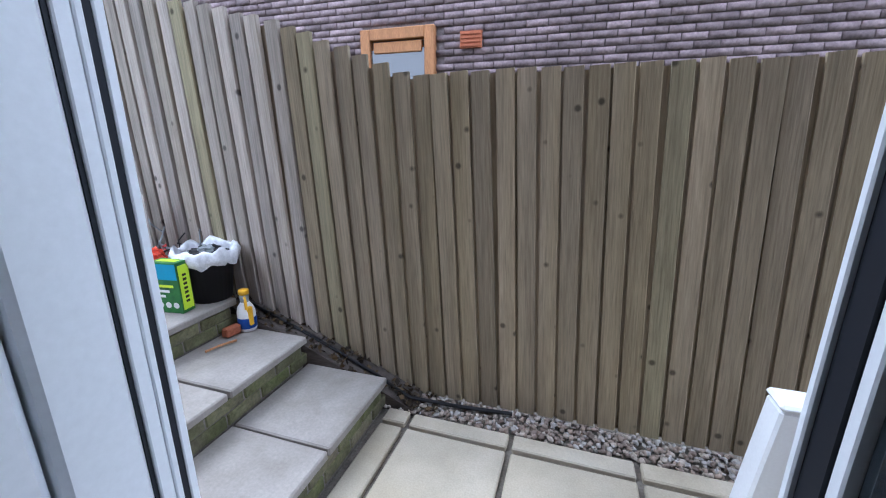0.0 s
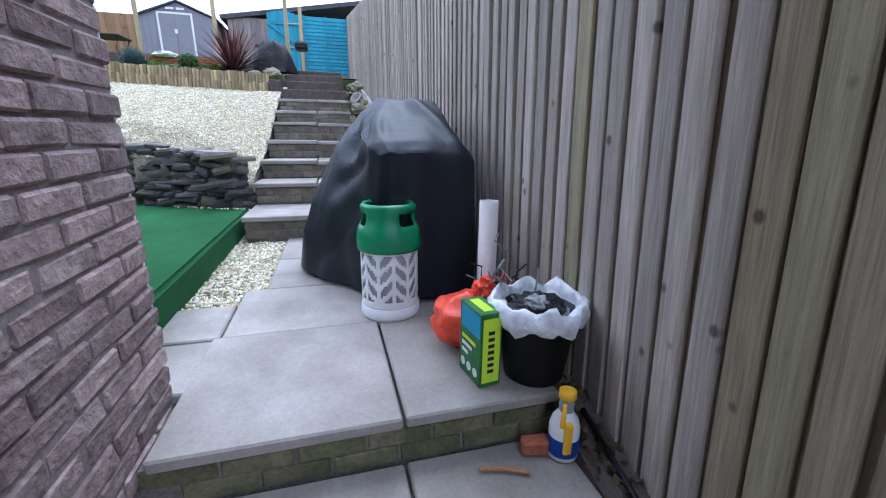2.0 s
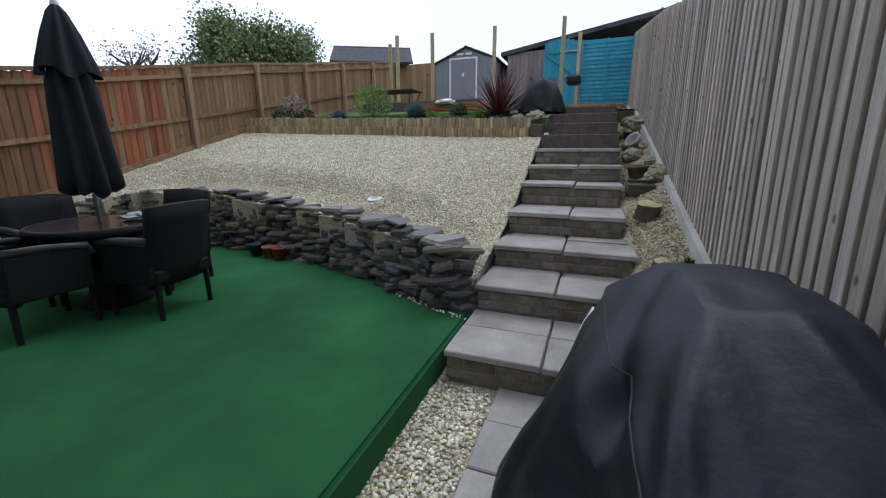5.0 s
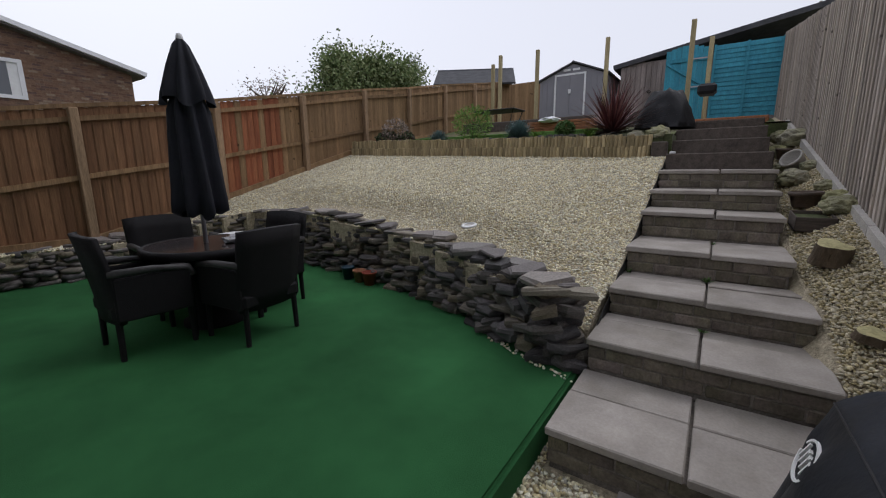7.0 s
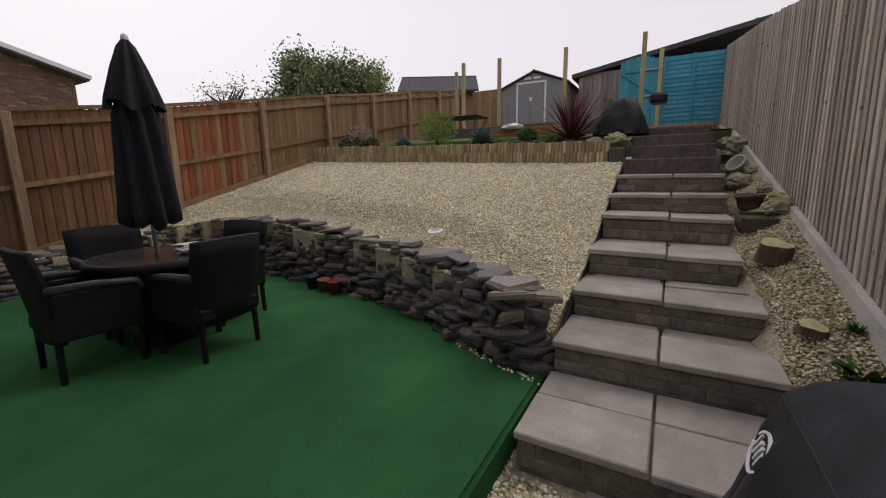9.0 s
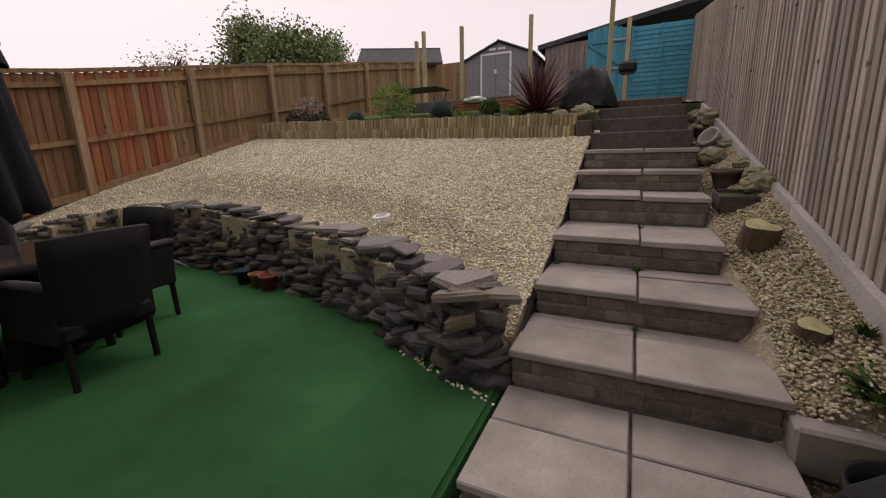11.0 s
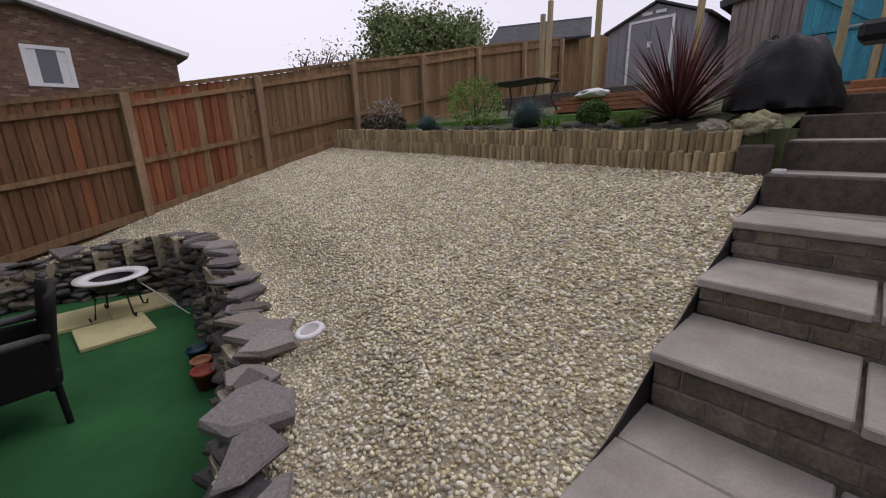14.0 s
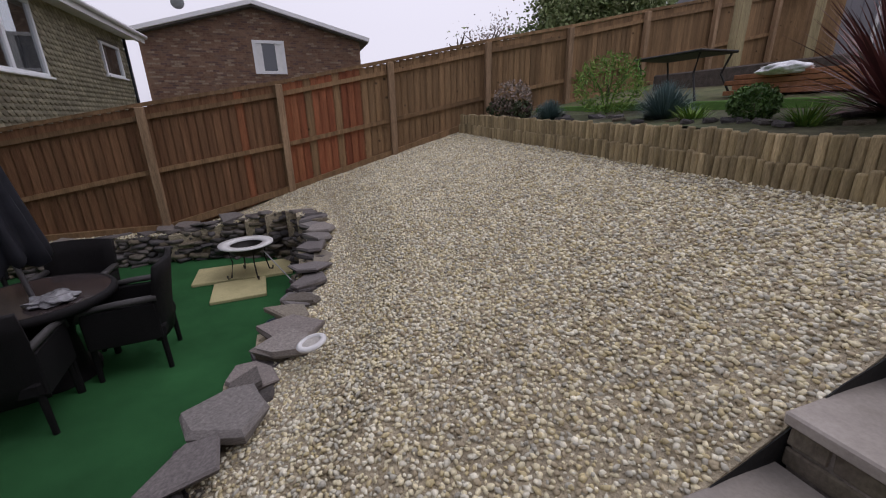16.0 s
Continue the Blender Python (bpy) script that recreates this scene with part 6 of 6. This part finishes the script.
tarp = thing("tarp_heap", pose(-10.75, 0.0, upper_z(-10.75, 0) - 0.03), "heap under a black tarpaulin beside the steps", "tarpaulin")
bm = bmesh.new()
bmesh.ops.create_icosphere(bm, subdivisions=4, radius=1)
for v in bm.verts:
    d = v.co.copy()
    w = 1 - 0.3 * max(0, d.z)
    v.co = Vector((d.x * 0.45 * w, d.y * 0.46 * w - 0.03, max(0, min(d.z * 0.75, 0.6)) + 0.05 * noise.noise(d * 3)))
    v.co += d * 0.04 * noise.noise(d * 6)
    v.co.z = max(v.co.z, 0)
part("tarpaulin", bm, "tarp", tarp, smooth=True)
part("tray", blocks((-0.2, 0.15, 0.4, 0.66, 0.5, 0.66), bevel=0.04), "tarp", tarp)

planks = thing("plank_stack", pose(-11.6, -1.9, upper_z(-11.6, -1.9)), "stack of reddish planks lying on the terrace", "planks")
for k in range(4):
    part("plank", blocks((-0.1 - 0.05 * k, 0.15, -1.0 + 0.1 * (k % 2), 1.0, 0.055 * k, 0.05 + 0.055 * k), bevel=0.005), "rust", planks)
sack = thing("white_sack", pose(-11.5, -2.3, upper_z(-11.5, -2.3) + 0.2), "white plastic sack on the planks", "sack")
part("sack", crumpled(0.22, 0.1, 4, 0.3, 0.3), "poly", sack, smooth=True)
deck = thing("sleeper_bed", pose(0, 0, 0), "low dark sleeper edging across the terrace", "edging", kind="structure")
part("sleeper", blocks((-12.9, -12.7, -5.2, -0.6, 2.9, 3.3), bevel=0.02), "sleeper", deck)
mt = thing("metal_table", pose(-11.3, -3.4, upper_z(-11.3, -3.4)), "low rusty metal table with bent legs", "table")
part("top", blocks((-0.3, 0.3, -0.5, 0.5, 0.52, 0.55), bevel=0.01), "dark_metal", mt)
for sx in (-1, 1):
    for sy in (-1, 1):
        part("leg", tube([(sx * 0.25, sy * 0.45, 0.52), (sx * 0.22, sy * 0.38, 0.3), (sx * 0.3, sy * 0.52, 0)], 0.014, 6), "dark_metal", mt)
for x, y, z1 in ((-14.05, -4.74, 5.3), (-14.39, -5.15, 5.18), (-14.0, -3.6, 5.26), (-13.84, -1.75, 5.22), (-13.1, 0.095, 5.06)):
    p = thing("timber_pole", pose(x, y, upper_z(x, y) - 0.1), "tall square timber pole standing on the terrace", "pole", "poles on the terrace")
    part("pole", blocks((-0.045, 0.045, -0.045, 0.045, 0, z1 - upper_z(x, y) + 0.1), bevel=0.006), "pole", p)

# metal shed
shed = thing("garden_shed", pose(-15.2, -3.0, 3.5), "grey metal apex shed with white-trimmed double doors", "shed")
W, H, A, D = 0.96, 1.2, 1.57, 2.2
bm = bmesh.new()
f = [bm.verts.new((0, y, z)) for y, z in ((-W, 0), (W, 0), (W, H), (0.0, A), (-W, H))]
b = [bm.verts.new((-D, v.co.y, v.co.z)) for v in f]
bm.faces.new(f)
bm.faces.new(b[::-1])
for i in range(5):
    bm.faces.new((f[i], b[i], b[(i + 1) % 5], f[(i + 1) % 5]))
bmesh.ops.recalc_face_normals(bm, faces=bm.faces)
part("body", bm, "shed_grey", shed)
for k in range(12):
    y = -W + 0.05 + k * 0.16
    part("rib", blocks((0.0, 0.012, y, y + 0.03, 0, H + (A - H) * (1 - abs(y) / W) - 0.06)), "shed_grey", shed)
for sy in (-1, 1):
    bm = bmesh.new()
    q = [bm.verts.new(p) for p in ((0.08, sy * (W + 0.08), H - 0.02), (0.08, 0, A + 0.03), (-D, 0, A + 0.03), (-D, sy * (W + 0.08), H - 0.02))]
    bm.faces.new(q)
    r_ = part("roof", bm, "felt", shed)
    r_.modifiers.new("thick", "SOLIDIFY").thickness = 0.04
for y0, y1, z0, z1 in ((-0.5, -0.45, 0, 1.3), (0.36, 0.41, 0, 1.3), (-0.45, 0.36, 1.25, 1.3)):
    part("door_trim", blocks((0.013, 0.04, y0, y1, z0, z1)), "white_trim", shed)
for y0, y1 in ((-0.445, -0.05), (-0.04, 0.355)):
    part("door", blocks((0.014, 0.028, y0, y1, 0.02, 1.31)), "shed_grey", shed)
part("handle", blocks((0.03, 0.06, -0.08, -0.01, 0.75, 0.86)), "white_trim", shed)
for y in (-0.15, 0.12):
    part("vent", blocks((0.013, 0.03, y - 0.1, y + 0.1, 1.37, 1.43)), "white_trim", shed)

barn = thing("timber_outbuilding", pose(-15.6, -1.0, 3.2), "long grey timber outbuilding with a sloping felt roof", "outbuilding")
part("wall", blocks((-2.0, 0.0, -0.75, 0.45, 0, 1.72)), "old_wood", barn)
for k in range(9):
    part("board", blocks((0.0, 0.015, -0.74 + 0.13 * k, -0.625 + 0.13 * k, 0, 1.7)), "old_wood", barn)
bm = bmesh.new()
q = [bm.verts.new(p) for p in ((0.1, -0.95, 1.72), (0.1, 3.6, 2.5), (-3, 3.6, 2.5), (-3, -0.95, 1.72))]
bm.faces.new(q)
part("roof", bm, "felt", barn).modifiers.new("thick", "SOLIDIFY").thickness = 0.12
part("ring", tube([(0.03, 0.0, 0.9), (0.03, 0.05, 0.94), (0.03, 0.0, 0.98), (0.03, -0.05, 0.94), (0.03, 0, 0.9)], 0.012, 6), "dark_metal", barn)
part("wall", blocks((-2.0, -0.6, 0.47, 3.5, 0, 1.85)), "old_wood", barn)

gate = thing("teal_gate", pose(-15.0, -0.12, 3.25), "teal painted ledged and braced garden gate", "gate")
for k in range(8):
    part("board", blocks((0, 0.02, -0.45 + 0.113 * k, -0.34 + 0.113 * k, 0, 1.7 + 0.08 * math.sin(k / 7 * 3.14))), "teal", gate)
for z in (0.75, 1.4):
    part("ledge", blocks((0.02, 0.05, -0.44, 0.44, z, z + 0.09)), "teal", gate)
    part("hinge", blocks((0.051, 0.06, 0.1, 0.44, z + 0.03, z + 0.06)), "metal", gate)
part("brace", tube([(0.035, -0.42, 1.4), (0.035, 0.4, 0.82)], 0.04, 4), "teal", gate)
gp = thing("gate_post", pose(-15.0, 0.37, 3.1), "square timber gate post", "post")
part("post", blocks((-0.05, 0.06, -0.05, 0.05, 0, 2.05), bevel=0.006), "pole", gp)
pan = thing("teal_fence_panel", pose(-15.0, 1.1, 3.25), "teal painted fence panel of overlapping horizontal slats", "fence panel")
for k in range(16):
    part("slat", block(bmesh.new(), -0.012, 0.006, -0.66, 0.66, 0, 0.11), "teal", pan).matrix_basis = pose(0, 0, 0.02 + 0.104 * k, 0, -9, 0)
for y in (-0.64, 0.0, 0.64):
    part("batten", blocks((0.02, 0.045, y - 0.025, y + 0.025, 0, 1.7)), "teal", pan)

# ---- beyond the garden ----
def gable_house(name, m, half, depth, eave, apex, wall_mat, lab, over=0.35):
    h = thing(name, m, lab, "house")
    bm = bmesh.new()
    f = [bm.verts.new((x, 0, z)) for x, z in ((-half, 0), (half, 0), (half, eave), (0, apex), (-half, eave))]
    b = [bm.verts.new((v.co.x, -depth, v.co.z)) for v in f]
    bm.faces.new(f)
    bm.faces.new(b[::-1])
    for i in range(5):
        bm.faces.new((f[i], b[i], b[(i + 1) % 5], f[(i + 1) % 5]))
    bmesh.ops.recalc_face_normals(bm, faces=bm.faces)
    part("wall", bm, wall_mat, h)
    k = (apex - eave) / half
    for sx in (-1, 1):
        bm = bmesh.new()
        q = [bm.verts.new(p) for p in ((sx * (half + over), over, eave - k * over), (0, over, apex), (0, -depth, apex), (sx * (half + over), -depth, eave - k * over))]
        bm.faces.new(q)
        part("roof", bm, "roof", h).modifiers.new("thick", "SOLIDIFY").thickness = 0.14 * sx
        part("bargeboard", tube([(sx * (half + over), over + 0.03, eave - k * over - 0.02), (0, over + 0.03, apex - 0.02)], 0.1, 4), "white_trim", h)
    return h


nh = gable_house("neighbour_house", pose(-5.7, -18, -0.3), 3.95, 8, 6.1, 7.15, "house_brick", "brown brick gabled house beyond the fence")
V, F = [], []
rng = np.random.default_rng(8)
for r in range(52):
    for c in range(36):
        x0, z0 = -3.9 + c * 0.225 + (0.11 if r % 2 else 0), 3.4 + r * 0.075
        if x0 + 0.2 > 3.9 or z0 + 0.07 > 6.1 + 1.05 * (1 - max(abs(x0), abs(x0 + 0.21)) / 3.95) or (-1.05 < x0 + 0.1 < 0.3 and 4.6 < z0 < 5.92):
            continue
        o = 0.012 + rng.uniform(0, 0.008)
        b = len(V)
        V += [(x0, o, z0), (x0 + 0.213, o, z0), (x0 + 0.213, o, z0 + 0.063), (x0, o, z0 + 0.063)]
        F += [(b, b + 3, b + 2, b + 1)]
tagged(soup("bricks", np.array(V), np.array(F), "house_brick", nh), kind="stuff")
w6 = part("window", blocks((-0.97, 0.2, 0.0, 0.02, 4.69, 5.9)), "glass", nh)
for s in ((-0.97, -0.85, 0.02, 0.07, 4.69, 5.9), (0.08, 0.2, 0.02, 0.07, 4.69, 5.9), (-0.85, 0.08, 0.02, 0.07, 4.69, 4.8), (-0.85, 0.08, 0.02, 0.07, 5.79, 5.9)):
    part("window_frame", blocks(s), "white_trim", w6)
for s in ((-0.85, -0.62, 0.021, 0.03, 4.8, 5.79), (-0.14, 0.08, 0.021, 0.03, 4.8, 5.79)):
    part("curtain", blocks(s), "gas_white", w6)
dish = part("satellite_dish", lathe([(0, 0), (0.12, 0.02), (0.22, 0.08)], 16), "gas_grey", nh)
dish.matrix_basis = pose(2.4, 0.3, 6.95, 60, 0, 20)

far_shed = thing("wooden_cabin", pose(-20.2, -9.0, 3.6, 0, 0, -62), "dark wooden cabin with grey roof behind the fence", "cabin")
part("wall", blocks((-1.5, 1.5, -1.5, 1.3, -4.4, 2.3)), "fence_tan", far_shed)
for sx in (-1, 1):
    bm = bmesh.new()
    q = [bm.verts.new(p) for p in ((-1.7, 0, 3.0), (1.8, 0, 3.0), (1.8, sx * 1.75, 2.1), (-1.7, sx * 1.75, 2.1))]
    bm.faces.new(q)
    part("roof", bm, "felt", far_shed).modifiers.new("thick", "SOLIDIFY").thickness = 0.08
bm = bmesh.new()
for gx in (1.5, -1.5):
    bm.faces.new([bm.verts.new(p) for p in ((gx, -1.5, 2.2), (gx, 1.3, 2.2), (gx, 0, 2.95))])
part("gable", bm, "fence_tan", far_shed)


def tree(name, x, y, z, h, spread, n, leaf, size, lab, seed, dense=1.0, low=0.3, high=0.7, rise=0.8):
    t = thing(name, pose(x, y, z), lab, "tree")
    rng = np.random.default_rng(seed)
    part("trunk", tube([(0, 0, 0), (0.1, 0, h * 0.25), (0.0, 0.1, h * 0.5), (0.1, 0, h * 0.8)], [h * 0.03, h * 0.025, h * 0.018, 0.02], 8), "bark", t)
    bm = bmesh.new()
    tips = []
    for k in range(26):
        a, e = rng.uniform(0, 6.283), rng.uniform(0.1, 1.2)
        L = spread * rng.uniform(0.55, 1.0)
        p0 = np.array([0, 0, h * rng.uniform(low, high)])
        p2 = p0 + np.array([math.cos(a) * math.cos(e) * L, math.sin(a) * math.cos(e) * L, math.sin(e) * L * rise])
        p1 = (p0 + p2) / 2 + np.array([0, 0, -0.08 * L])
        tube([tuple(p0), tuple(p1), tuple(p2)], [h * 0.01, h * 0.007, 0.01], 5, bm)
        tips += [p1 * 0.4 + p2 * 0.6, p2]
    part("limbs", bm, "bark", t)
    tips = np.array(tips)
    c = tips[rng.integers(0, len(tips), n)] + rng.normal(0, 1, (n, 3)) * spread * 0.16 * dense
    leaves("crown", c, size, leaf, t, seed=seed)


tree("tree", -18.9, -14.4, -0.4, 7.9, 3.3, 70000, "leaf", 0.09, "broad green tree beyond the garden fence", 3, 0.8, 0.62, 0.83, 0.55)
tree("bare_tree", -16.1, -19.2, -0.4, 7.4, 1.7, 1800, "leaf_pale", 0.07, "pale thinning autumn tree beyond the fence", 5, 1.1, 0.55, 0.85)
tree("small_tree", -11.7, -11.9, -0.4, 5.3, 0.6, 70, "leaf", 0.1, "sparse young tree rising over the fence", 9, 1.2, 0.7, 0.95)
tree("far_shrub", -19.5, 3.2, -0.4, 6.4, 1.2, 1200, "leaf_pale", 0.06, "rust coloured shrub behind the outbuilding", 12, 1.0, 0.75, 0.95)
